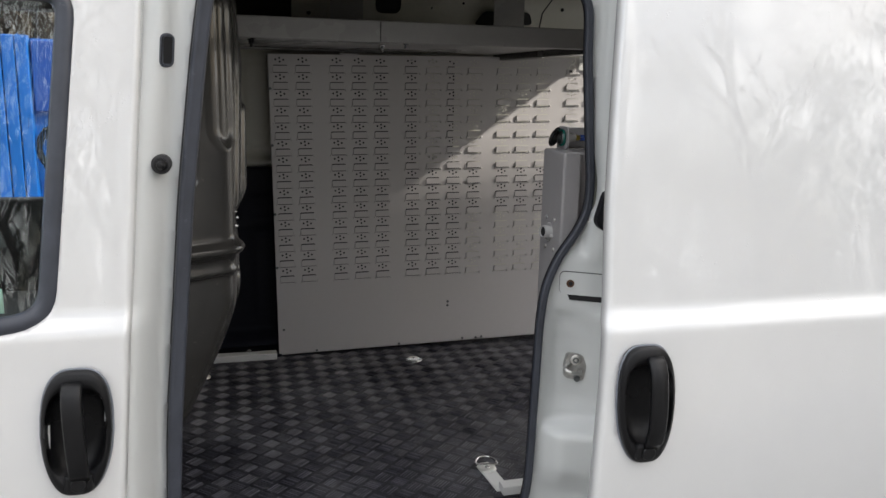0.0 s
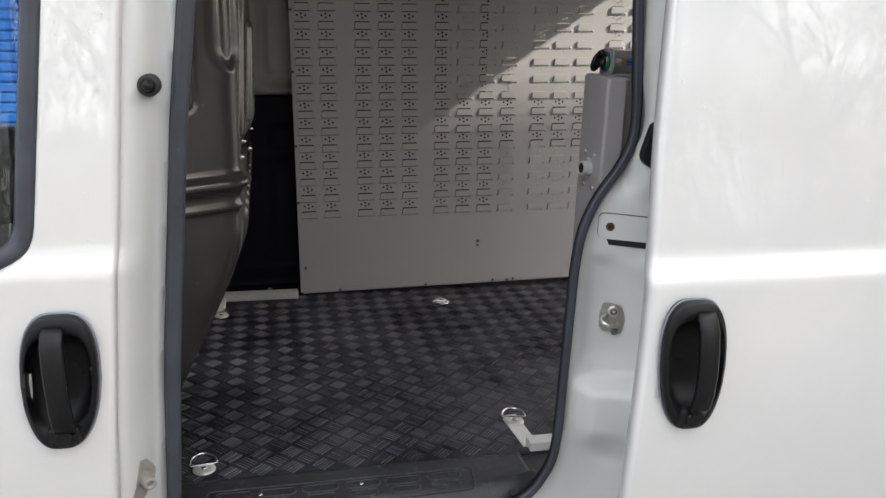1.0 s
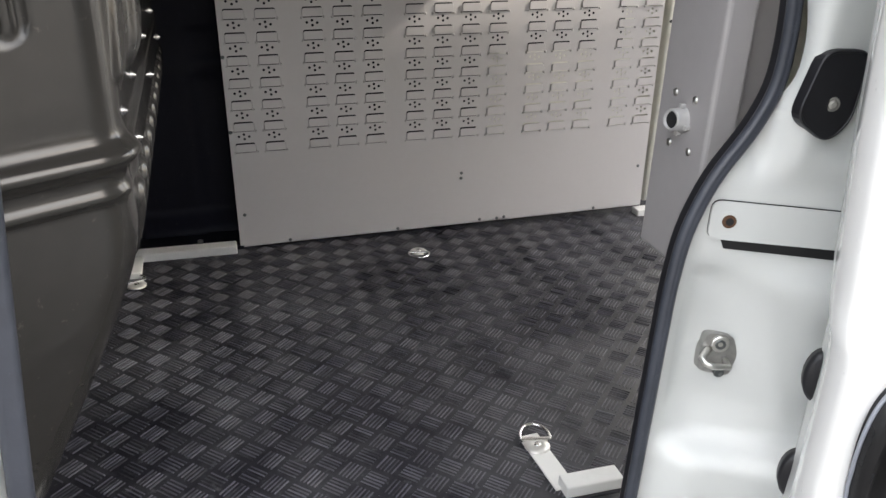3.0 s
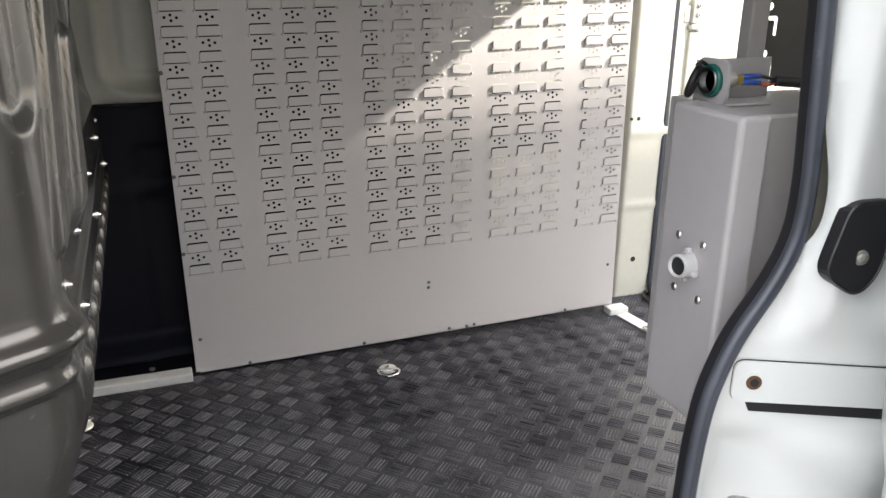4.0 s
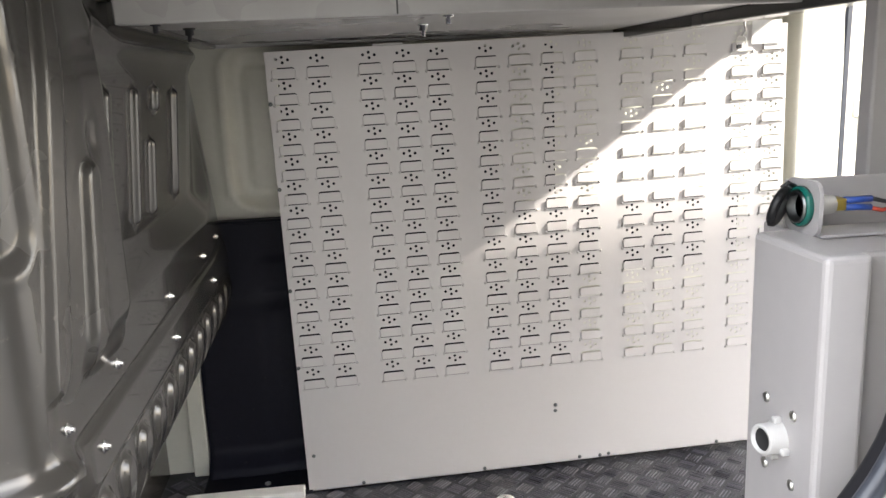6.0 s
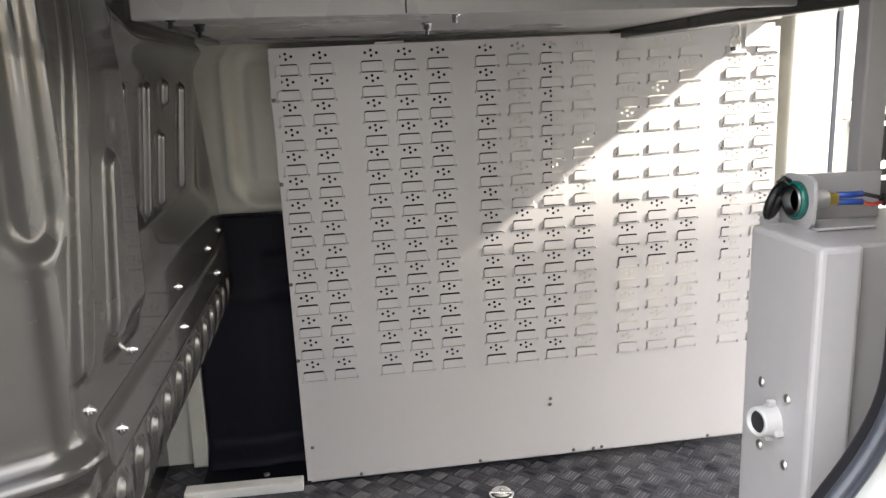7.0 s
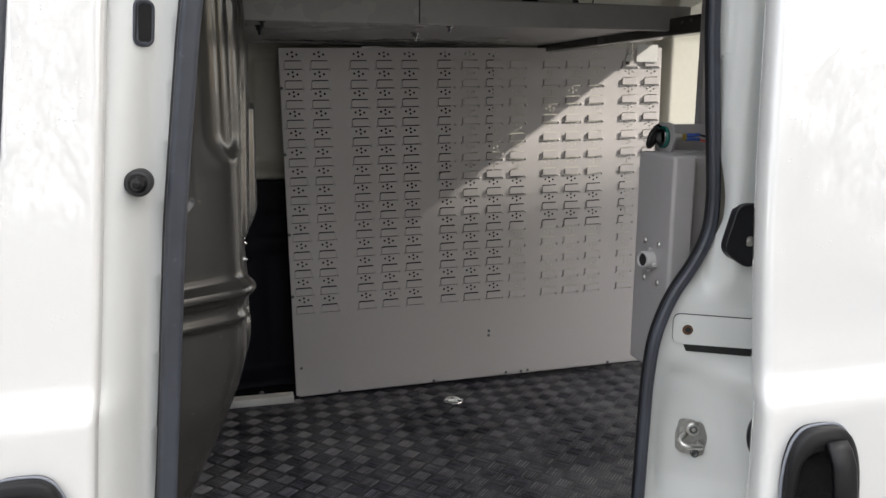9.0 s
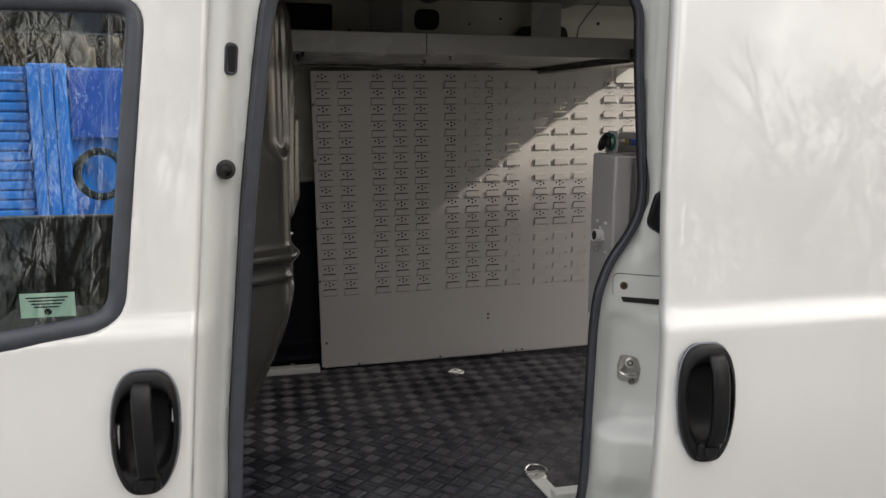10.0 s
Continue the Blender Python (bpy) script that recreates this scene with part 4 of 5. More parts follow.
def door_handle(parent, x, z, y, side, shift):
    """Oval recessed handle: plate with rim, bowl, upright grip and lock cap."""
    h = part("handle", handle_plate(side), HANDLE, parent, "black plastic recessed door handle")
    h.location = (x, y, z)
    edge = [tuple(v.co) for v in h.data.vertices][48:96]
    # thin pale ring paints the light caught by the plate's edge
    part("edge_gasket", sweep(bmesh.new(), [(q[0] * 1.012, 0.0035, q[2] * 1.006) for q in edge], circle(0.0022, 6), closed=True), PALEGLINT, h, "pale ring painted as the rim's edge reflection")
    path = [(shift, -0.012, 0.094), (shift, -0.022, 0.086), (shift, -0.031, 0.070), (shift + 0.001, -0.036, 0.035), (shift + 0.002, -0.037, 0.0), (shift + 0.003, -0.034, -0.035), (shift + 0.003, -0.027, -0.064), (shift + 0.003, -0.016, -0.078)]
    part("grip", sweep(bmesh.new(), path, [(-0.0165, 0.003), (-0.0165, -0.004), (-0.013, -0.007), (0.013, -0.007), (0.0165, -0.004), (0.0165, 0.003)], up=(0, 1, 0)), HANDLE, h)
    blk = box(bmesh.new(), -0.024 + shift * 0.5, 0.024 + shift * 0.5, -0.021, -0.006, -0.103, -0.070, 0.006)
    part("lock_block", blk, HANDLE, h)
    part("lock_cap", lathe(bmesh.new(), (shift * 0.5, -0.0205, -0.088), (0, -1, 0), [(0, 0.014), (0.003, 0.0135), (0.0045, 0.011), (0.003, 0.008)], 20), HANDLE, h)
    return h


def handle_plate(side):
    n, bm, rings = 48, bmesh.new(), []
    prof = ((1.0, 0.012), (1.0, -0.004), (0.985, -0.0085), (0.955, -0.0105), (0.90, -0.0125), (0.845, -0.0145), (0.815, -0.0125), (0.775, 0.000), (0.70, 0.014), (0.56, 0.024), (0.40, 0.027), (0.15, 0.028))
    for k, y in prof:
        ring = []
        for i in range(n):
            a = 2 * math.pi * i / n
            c, s = math.cos(a), math.sin(a)
            e = 2 / 3.3
            px = 0.0575 * math.copysign(abs(c) ** e, c)
            pz = 0.1145 * math.copysign(abs(s) ** e, s)
            px *= 1.0 - 0.27 * max(0, -pz / 0.115) ** 1.5 - 0.10 * max(0, pz / 0.115) ** 2
            px += side * 0.006 * (-pz / 0.115)
            inner = k < 0.82
            ring.append(bm.verts.new((px * (k + (0.085 if inner else 0)), y, pz * (k - (0.09 if inner else 0)) + (0.002 if inner else 0))))
        rings.append(ring)
    for a, b in zip(rings, rings[1:]):
        for i in range(n):
            f = bm.faces.new((a[i], a[(i + 1) % n], b[(i + 1) % n], b[i]))
            f.smooth = True
    bm.faces.new(rings[-1])
    return bm


door_handle(front_door, -0.427, 0.959, skin_profile(0.96) - 0.006, -1, 0.0)

SLIDE = -0.165


def slide_edge(z):
    return 0.484 + 0.012 * bell(z, 1.10, 0.20) + 0.55 * max(0.0, skin_profile(z) + SLIDE - 1.56)


sliding_door = thing("sliding_door", "white sliding side door slid open along the van, with black handle", "van door")


def slide_skin():
    bm = bmesh.new()
    zs = steps(0.30, 1.92, 162)
    cols = steps(0, 1, 60)
    g = []
    # edge return first, then the outer face
    ret = ((0.020, 0.050), (0.010, 0.046), (0.004, 0.034), (0.0, 0.014), (0.001, 0.006), (0.005, 0.001))
    for z in zs:
        row = [bm.verts.new((slide_edge(z) + dx, skin_profile(z) + SLIDE + dy, z)) for dx, dy in ret]
        for u in cols:
            x = slide_edge(z) + 0.010 + u * 0.85
            row.append(bm.verts.new((x, skin_profile(z) + SLIDE + 0.03 * smoothstep(0.80, 1.0, u) ** 2, z)))
        g.append(row)
    for a, b in zip(g, g[1:]):
        for i in range(len(a) - 1):
            f = bm.faces.new((a[i], a[i + 1], b[i + 1], b[i]))
            f.smooth = True
    return cut_for_handle(bm, 0.577, 0.993)


sskin = part("outer_skin", slide_skin(), WHITE, sliding_door)
thick(sskin, 0.003, (0, 1, 0))
bm = field(lambda u, v: (slide_edge(v) + 0.028 + u, skin_profile(v) + SLIDE + 0.045 + 0.075 * smoothstep(0.0, 0.05, u), v), [0, 0.004, 0.02, 0.035, 0.05, 0.07, 0.3, 0.8], steps(0.45, 1.80, 60))
part("inner_frame", bm, JAMB, sliding_door)
for z in (1.041, 0.908):
    bm = lathe(bmesh.new(), (0, 0, 0), (0, 0, 1), [(-0.004, 0.017), (0.006, 0.0165), (0.010, 0.013), (0.011, 0.005)], 20)
    bs = part("bump_stop", bm, RUBBER, sliding_door, "black rubber stop")
    bs.matrix_basis = Matrix.Translation((0.562, 1.655, z)) @ Vector((-0.55, -0.83, 0)).to_track_quat("Z", "Y").to_matrix().to_4x4() @ Matrix.Diagonal((1.0, 1.9, 1.0, 1.0))
bm = box(bmesh.new(), 0.552, 0.572, 1.652, 1.678, 0.672, 0.735, 0.008)
part("lock_plate", bm, DULL, sliding_door, "galvanised lock plate")
bm = box(bmesh.new(), 0.49, 0.545, 1.64, 1.70, 0.535, 0.575, 0.004)
for k in range(4):
    box(bm, 0.478, 0.492, 1.645 + k * 0.014, 1.652 + k * 0.014, 0.533, 0.578, 0.001)
part("roller_carrier", bm, HANDLE, sliding_door, "black door roller carrier")
bm = bmesh.new()
box(bm, 0.507, 1.33, skin_profile(0.6) + SLIDE - 0.012, skin_profile(0.6) + SLIDE + 0.002, 0.50, 0.646, 0.006)
part("rub_strip", bm, SILL, sliding_door, "black plastic rubbing strip")
door_handle(sliding_door, 0.577, 0.990, skin_profile(0.99) + SLIDE - 0.006, 1, 0.005)

# ---- fittings on the pillars ----
knob = thing("guide_pin", "dark rubber-collared guide pin on the door pillar", "guide pin")
KX, KZ = -0.2745, 1.414
part("collar", lathe(bmesh.new(), (KX, jamb_y(KX, KZ) + 0.004, KZ), (0, -1, 0), [(0, 0.0175), (0.024, 0.0175), (0.028, 0.0160), (0.030, 0.013), (0.029, 0.011)], 24), CABDARK, knob)
part("pin", lathe(bmesh.new(), (KX, jamb_y(KX, KZ) - 0.022, KZ), (0, -1, 0), [(0, 0.0115), (0.007, 0.0115), (0.008, 0.0085), (0.014, 0.0075), (0.020, 0.003)], 16), HANDLE, knob, "black stepped tip")
slot = thing("pillar_slot", "dark oblong rubber-edged slot in the white pillar", "slot")
p2 = rounded([(-0.268, 1.587), (-0.251, 1.588), (-0.247, 1.640), (-0.264, 1.640)], 5, 0.010)
bm = sweep(bmesh.new(), [(x, jamb_y(x, z), z) for x, z in p2], circle(0.0035, 8), closed=True)
part("slot_rim", bm, GREYRUBBER, slot)
bm = bmesh.new()
bm.faces.new([bm.verts.new((x, jamb_y(x, z) - 0.0045, z)) for x, z in p2])
part("slot_hole", bm, DARKGAP, slot)
hinge = thing("lower_guide", "zinc-plated lower guide bracket bolted on the pillar", "guide bracket")
p2 = rounded([(-0.352, 0.735), (-0.351, 0.774), (-0.343, 0.786), (-0.335, 0.776), (-0.321, 0.746), (-0.314, 0.728), (-0.319, 0.708), (-0.334, 0.688), (-0.342, 0.678), (-0.351, 0.688)], 4, 0.008)
bm = bmesh.new()


def guide_y(x):
    return 1.748 + (x + 0.352) * 1.45


a = [bm.verts.new((x, guide_y(x) - 0.004, z)) for x, z in p2]
b = [bm.verts.new((x + 0.002, guide_y(x) + 0.012, z)) for x, z in p2]
bm.faces.new(a)
for i in range(len(a)):
    bm.faces.new((a[i - 1], a[i], b[i], b[i - 1]))
part("base_plate", bm, DULL, hinge)
part("stud", lathe(bmesh.new(), (-0.327, guide_y(-0.327) - 0.002, 0.728), (0.5, -1, 0), [(0, 0.0165), (0.006, 0.015), (0.014, 0.012), (0.024, 0.0115), (0.026, 0.0095), (0.026, 0.006), (0.022, 0.005)], 20), DULL, hinge)
for z in (0.768, 0.695):
    part("screw", lathe(bmesh.new(), (-0.342, guide_y(-0.342) - 0.004, z), (1.4, -1, 0), [(0, 0.0078), (0.001, 0.0072), (0.0025, 0.003)], 10), DARKGAP, hinge)
stop = part("pillar_stop", lathe(bmesh.new(), (-0.322, 1.800, 0.648), (0.5, -1, 0.2), [(0, 0.018), (0.012, 0.018), (0.016, 0.015), (0.017, 0.006)], 8), RUBBER)
tagged(stop, "black rubber stop on the pillar foot below the guide", "stop")

guide = thing("track_cover", "white painted track cover plate with a rusty fixing hole", "cover plate")
p2 = rounded([(0.5195, 1.131), (0.75, 1.122), (0.75, 1.170), (0.5195, 1.1805)], 4, 0.012)


bm = bmesh.new()
a = [bm.verts.new((x, cover_y(x), z)) for x, z in p2]
b = [bm.verts.new((x, cover_y(x) + 0.03, z)) for x, z in p2]
bm.faces.new(a)
for i in range(len(a)):
    bm.faces.new((a[i - 1], a[i], b[i], b[i - 1]))
part("plate", bm, JAMB, guide)
p3 = rounded([(0.5188, 1.1312), (0.75, 1.1222), (0.75, 1.1716), (0.5188, 1.1821)], 4, 0.0125)
bm = bmesh.new()
bm.faces.new([bm.verts.new((x, cover_y(x) + 0.002, z)) for x, z in p3])
part("plate_gap", bm, DARKGAP, guide)
part("hole_rim", lathe(bmesh.new(), (0.5395, cover_y(0.5395) - 0.0005, 1.155), (-0.43, -1, 0), [(-0.004, 0.0125), (0.0010, 0.0125)], 20), JAMB, guide)
part("hole", lathe(bmesh.new(), (0.5395, cover_y(0.5395) - 0.0012, 1.155), (-0.43, -1, 0), [(-0.004, 0.0085), (0.0012, 0.0085)], 16), RUST, guide, "rusty fixing hole")
part("hole_core", lathe(bmesh.new(), (0.5395, cover_y(0.5395) - 0.0026, 1.155), (-0.43, -1, 0), [(-0.003, 0.0048), (0.0005, 0.0048)], 12), DARKGAP, guide)
# black strip stands in for the shaded track recess under the plate
bm = bmesh.new()
q = [(0.536, 1.1305), (0.75, 1.1215), (0.75, 1.107), (0.541, 1.1185)]
a = [bm.verts.new((x, cover_y(x) + 0.0015, z)) for x, z in q]
b = [bm.verts.new((x, cover_y(x) + 0.04, z)) for x, z in q]
bm.faces.new(a)
for i in range(4):
    bm.faces.new((a[i - 1], a[i], b[i], b[i - 1]))
part("track_gap", bm, DARKGAP, guide, "black strip for the shade in the door track recess")

striker = thing("door_striker", "zinc-plated door striker with a bent loop", "striker")
SKX = 0.564


def strike_y(x):
    return jamb_y(SKX, 0.965) - 0.45 * (x - SKX)


p2 = rounded([(SKX - 0.021, 0.938), (SKX + 0.016, 0.932), (SKX + 0.022, 0.965), (SKX + 0.014, 0.993), (SKX - 0.015, 0.995), (SKX - 0.022, 0.97)], 3, 0.008)
bm = bmesh.new()
a = [bm.verts.new((x, strike_y(x) - 0.0065, z)) for x, z in p2]
b = [bm.verts.new((x, strike_y(x) + 0.012, z)) for x, z in p2]
bm.faces.new(a)
for i in range(len(a)):
    bm.faces.new((a[i - 1], a[i], b[i], b[i - 1]))
part("base_plate", bm, STRIKE, striker)
loop_path = [(-0.006, 0.004, 0.970), (-0.020, -0.012, 0.970), (-0.027, -0.019, 0.966), (-0.025, -0.024, 0.960), (-0.016, -0.025, 0.957), (0.004, -0.020, 0.956), (0.011, 0.004, 0.956)]
part("loop", sweep(bmesh.new(), [(SKX + dx, strike_y(SKX + dx) - 0.004 + dy, z) for dx, dy, z in loop_path], circle(0.0046, 10), up=(0, 0, 1)), STEEL, striker)
part("boss", lathe(bmesh.new(), (SKX, strike_y(SKX) - 0.006, 0.980), (-0.4, -1, 0), [(0, 0.0125), (0.003, 0.0115), (0.004, 0.009), (0.003, 0.006)], 16), STEEL, striker)
for dx, z in ((0.0, 0.980), (0.004, 0.938)):
    part("screw", lathe(bmesh.new(), (SKX + dx, strike_y(SKX + dx) - 0.0065, z), (-0.4, -1, 0), [(0, 0.0075), (0.0035, 0.007), (0.004, 0.0045), (0.002, 0.003)], 10), CHROMEDARK, striker)

def pad_y(x):
    return 1.784 - 0.03 * (x - 0.568)


pad = thing("rubber_pad", "black rubber stop pad held by a steel screw", "stop pad")
p2 = rounded([(0.568, 1.289), (0.589, 1.364), (0.648, 1.362), (0.642, 1.282), (0.616, 1.258)], 5, 0.018)
bm = bmesh.new()
rings = []
for k, dy in ((1.0, 0.010), (1.0, -0.003), (0.975, -0.0048), (0.94, -0.0048), (0.92, -0.0038)):
    cx, cz = 0.610, 1.312
    rings.append([bm.verts.new((cx + (x - cx) * k, pad_y(x) + dy, cz + (z - cz) * k)) for x, z in p2])
for a, b in zip(rings, rings[1:]):
    for i in range(len(a)):
        bm.faces.new((a[i - 1], a[i], b[i], b[i - 1]))
bm.faces.new(rings[-1])
part("pad_body", bm, RUBBER, pad)
part("screw", lathe(bmesh.new(), (0.612, pad_y(0.612) - 0.003, 1.304), (-0.3, -1, 0), [(0, 0.0085), (0.002, 0.0080), (0.0025, 0.0062), (0.0015, 0.0058), (0.0040, 0.0050), (0.0045, 0.002)], 12), DULL, pad)


# ---- lashing rings on the mat ----
def lashing_ring(x, y, turn, plate_m, label):
    t = thing("lashing_ring", label, "lashing ring", group="lashing rings on the mat")
    t.matrix_world = pose(x, y, FLOOR + 0.004, 0, 0, turn)
    bm = lathe(bmesh.new(), (0, -0.016, 0), (0, 0, 1), [(0, 0.025), (0.002, 0.025), (0.005, 0.022), (0.006, 0.010), (0.004, 0.006)], 20)
    part("base", bm, plate_m, t)
    part("screw", lathe(bmesh.new(), (0, -0.018, 0.005), (0, 0, 1), [(0, 0.007), (0.003, 0.006), (0.003, 0.003)], 8), BRIGHT, t)
    pts = [(0.029 * math.cos(a), 0.004 + 0.036 * math.sin(a), 0.006 + 0.003 * math.sin(a)) for a in [math.pi * k / 14 for k in range(15)]]
    part("ring", sweep(bmesh.new(), [(-0.029, -0.002, 0.006)] + pts[::-1] + [(0.029, -0.002, 0.006)], circle(0.0034, 8), up=(0, 0, 1)), BRIGHT, t, "steel ring")
    part("hinge_bar", box(bmesh.new(), -0.030, 0.030, -0.006, 0.002, 0.002, 0.009, 0.002), BRIGHT, t)
    return t


lashing_ring(0.495, 3.062, 170, ZINC, "steel lashing ring lying on the mat by the louvre panel")
lashing_ring(-0.258, 2.105, 8, ZINC, "steel lashing ring lying on the mat by the sill")
lashing_ring(0.497, 2.200, -10, ZINC, "steel lashing ring on a white bracket by the door pillar")
lashing_ring(1.326, 3.050, 150, ZINC, "steel lashing ring on a white bracket by the rear door")
lashing_ring(-0.268, 3.056, 20, ZINC, "steel lashing ring on a white bracket by the bulkhead")
brk = thing("floor_bracket", "white-coated angled floor bracket screwed over the mat", "bracket")
bm = box(bmesh.new(), -0.020, 0.020, -0.150, 0.005, 0, 0.004, 0.001)
part("arm", bm, WHITEMETAL, brk).matrix_basis = pose(0.490, 2.215, FLOOR + 0.001, 0, 0, 4)
part("foot", box(bmesh.new(), 0.49, 0.60, 2.042, 2.080, FLOOR, FLOOR + 0.024, 0.003), WHITEMETAL, brk)
brk2 = part("floor_bracket", box(bmesh.new(), -0.022, 0.022, -0.16, -0.001, 0, 0.004, 0.001), WHITEMETAL)
brk2.matrix_basis = pose(1.306, 3.190, FLOOR + 0.001, 0, 0, 7)
tagged(brk2, "white-coated flat floor bracket by the rear doorway", "bracket")
brk3 = part("floor_bracket", box(bmesh.new(), -0.300, -0.252, 3.085, 3.1860, FLOOR, FLOOR + 0.020, 0.003), WHITEMETAL)
tagged(brk3, "short white-coated bracket by the bulkhead foot", "bracket")

# ---- open rear door seen through the rear doorway ----
rdoor = thing("rear_door", "white rear door swung open, inner side with latch and strap", "van door")
RD = Matrix.Translation((1.56, 3.40, 0)) @ pose(0, 0, 0, 0, 0, 14)


def rear_door_point(u, z):
    y = 0.0
    dx, dz = abs(u - 0.36) - 0.19, abs(z - 1.50) - 0.20
    d = math.hypot(max(dx, 0), max(dz, 0)) + min(max(dx, dz), 0) - 0.04
    y += 0.012 * smoothstep(0.015, -0.015, d) - 0.010 * bell(u, 0.02, 0.01)
    return RD @ Vector((u, y, z))


part("inner_skin", field(rear_door_point, steps(0.0, 0.72, 72), steps(0.50, 1.86, 110)), CREAM, rdoor)
thick(rdoor.children[0], 0.05, (-0.24, 0.97, 0))
RDM = RD @ Matrix.Translation((0, -0.003, 0))
bm = box(bmesh.new(), 0.050, 0.092, -0.014, 0.004, 1.42, 1.495, 0.003)
lt = part("latch", bm, LATCH, rdoor, "pale latch block with two bolts")
lt.matrix_basis = RDM
for z in (1.448, 1.476):
    part("bolt", lathe(bmesh.new(), (0.072, -0.014, z), (0, -1, 0), [(0, 0.008), (0.004, 0.008), (0.006, 0.004)], 12), BRIGHT, lt)
part("keeper", box(bmesh.new(), 0.010, 0.036, -0.012, 0.004, 1.425, 1.475, 0.003), LATCH, rdoor).matrix_basis = RDM
part("flap", box(bmesh.new(), 0.046, 0.106, -0.016, 0.004, 1.400, 1.417, 0.004), LATCH, rdoor).matrix_basis = RDM
part("channel", box(bmesh.new(), 0.052, 0.100, -0.007, 0.004, 1.05, 1.396, 0.003), LATCH, rdoor, "grey sheet channel").matrix_basis = RDM
part("channel", box(bmesh.new(), 0.056, 0.104, -0.007, 0.004, 1.505, 1.575, 0.003), LATCH, rdoor, "grey sheet channel").matrix_basis = RDM
# oval drawn for the bottom of the hanging strap's buckle
oval = rounded([(0.062, 1.562), (0.118, 1.562), (0.118, 1.650), (0.062, 1.650)], 5, 0.027)
bm = bmesh.new()
a = [bm.verts.new((x, -0.006, z)) for x, z in oval]
b = [bm.verts.new((x, 0.004, z)) for x, z in oval]
bm.faces.new(a)
for i in range(len(a)):
    bm.faces.new((a[i - 1], a[i], b[i], b[i - 1]))
part("cover_plug", bm, RACKDARK, rdoor, "dark grey oval for the bottom of the strap's buckle").matrix_basis = RDM
strap = thing("strap", "black webbing strap with a plastic buckle hanging by the rear door", "strap")
SM = Matrix.Translation((1.600, 3.36, 0)) @ pose(0, 0, 0, 0, 0, 10)
bm = sweep(bmesh.new(), [(0.002, 0, 1.90), (0.004, -0.003, 1.80), (0.004, -0.004, 1.72), (0.002, -0.004, 1.645)], [(-0.015, -0.002), (0.015, -0.002), (0.015, 0.002), (-0.015, 0.002)])
part("webbing", bm, STRAP, strap).matrix_basis = SM
bm = box(bmesh.new(), -0.022, 0.022, -0.012, 0.004, 1.650, 1.690, 0.005)
box(bm, -0.016, 0.016, -0.011, 0.003, 1.622, 1.654, 0.003)
box(bm, -0.025, 0.025, -0.013, 0.005, 1.585, 1.626, 0.006)
part("buckle", bm, HANDLE, strap, "black plastic buckle").matrix_basis = SM

# ---- cab seen through the side window ----
cab = thing("cab_shell", "dark van cab interior behind the side window", "cab")
part("cab_floor", box(bmesh.new(), -1.75, -0.40, 1.80, 3.42, 0.50, 0.52), CABDARK, cab)
part("cab_roof", box(bmesh.new(), -1.75, -0.405, 1.87, 3.40, 1.90, 1.93), CABDARK, cab)
part("cab_back", box(bmesh.new(), -0.40, -0.385, 1.87, 3.42, 0.52, 1.90), CABDARK, cab)
part("far_door_lower", box(bmesh.new(), -1.75, -0.40, 3.36, 3.42, 0.52, 1.14, 0.01), CABDARK, cab)
part("far_door_pillar", box(bmesh.new(), -0.56, -0.40, 3.36, 3.42, 1.14, 1.90, 0.01), CABDARK, cab)
part("far_door_rail", box(bmesh.new(), -1.75, -0.56, 3.36, 3.42, 1.78, 1.90, 0.01), CABDARK, cab)
part("front_screen_frame", box(bmesh.new(), -1.80, -1.75, 1.78, 3.42, 0.50, 1.25), CABDARK, cab)
wheel = thing("steering_wheel", "black steering wheel in the cab", "steering wheel")
bm = sweep(bmesh.new(), [(-1.18 + 0.06 * math.cos(a), 2.85 + 0.19 * math.sin(a), 0.96 + 0.18 * math.cos(a)) for a in [2 * math.pi * k / 40 for k in range(40)]], circle(0.014, 8), closed=True, up=(1, 0, -0.4))
part("rim", bm, HANDLE, wheel)
part("column", cyl(bmesh.new(), (-1.18, 2.85, 0.96), (-1.74, 2.85, 0.8), 0.035), HANDLE, wheel)
seat = thing("driver_chair", "dark fabric cab seat", "seat")
part("cushion", box(bmesh.new(), -1.05, -0.55, 2.70, 3.20, 0.60, 0.86, 0.05, 3), CABDARK, seat)
part("backrest", box(bmesh.new(), -0.62, -0.46, 2.70, 3.20, 0.86, 1.22, 0.05, 3), CABDARK, seat)
part("seat_base", box(bmesh.new(), -1.0, -0.58, 2.75, 3.15, 0.52, 0.60), CABDARK, seat)
under_van = part("van_underbody", box(bmesh.new(), -1.72, 1.48, 1.92, 3.36, -0.02, 0.395, 0.02), CABDARK)
tagged(under_van, "plain dark underside closing the van down to the yard", "underbody", kind="structure")

# ---- blue shed across the yard ----
shed = thing("blue_shed", "bright blue steel shed with ribbed shutter and dark round emblem", "shed")
SHY = 9.0
part("wall", box(bmesh.new(), -9.0, 1.5, SHY + 0.05, SHY + 4.0, 0, 1.92), BLUESHEET, shed)
for k in range(19):
    z = 0.03 + k * 0.097
    part("slat", box(bmesh.new(), -9.0, -2.34, SHY - 0.015, SHY + 0.045, z, z + 0.088, 0.016, 1), BLUESHEET, shed)
for x in (-2.32, -2.20, -2.08):
    part("upright", box(bmesh.new(), x, x + 0.11, SHY - 0.06, SHY + 0.045, 0, 1.95, 0.012), BLUESHEET, shed)
part("panel", box(bmesh.new(), -1.95, 1.5, SHY - 0.02, SHY + 0.045, 1.22, 1.90, 0.01), BLUEDARK, shed)
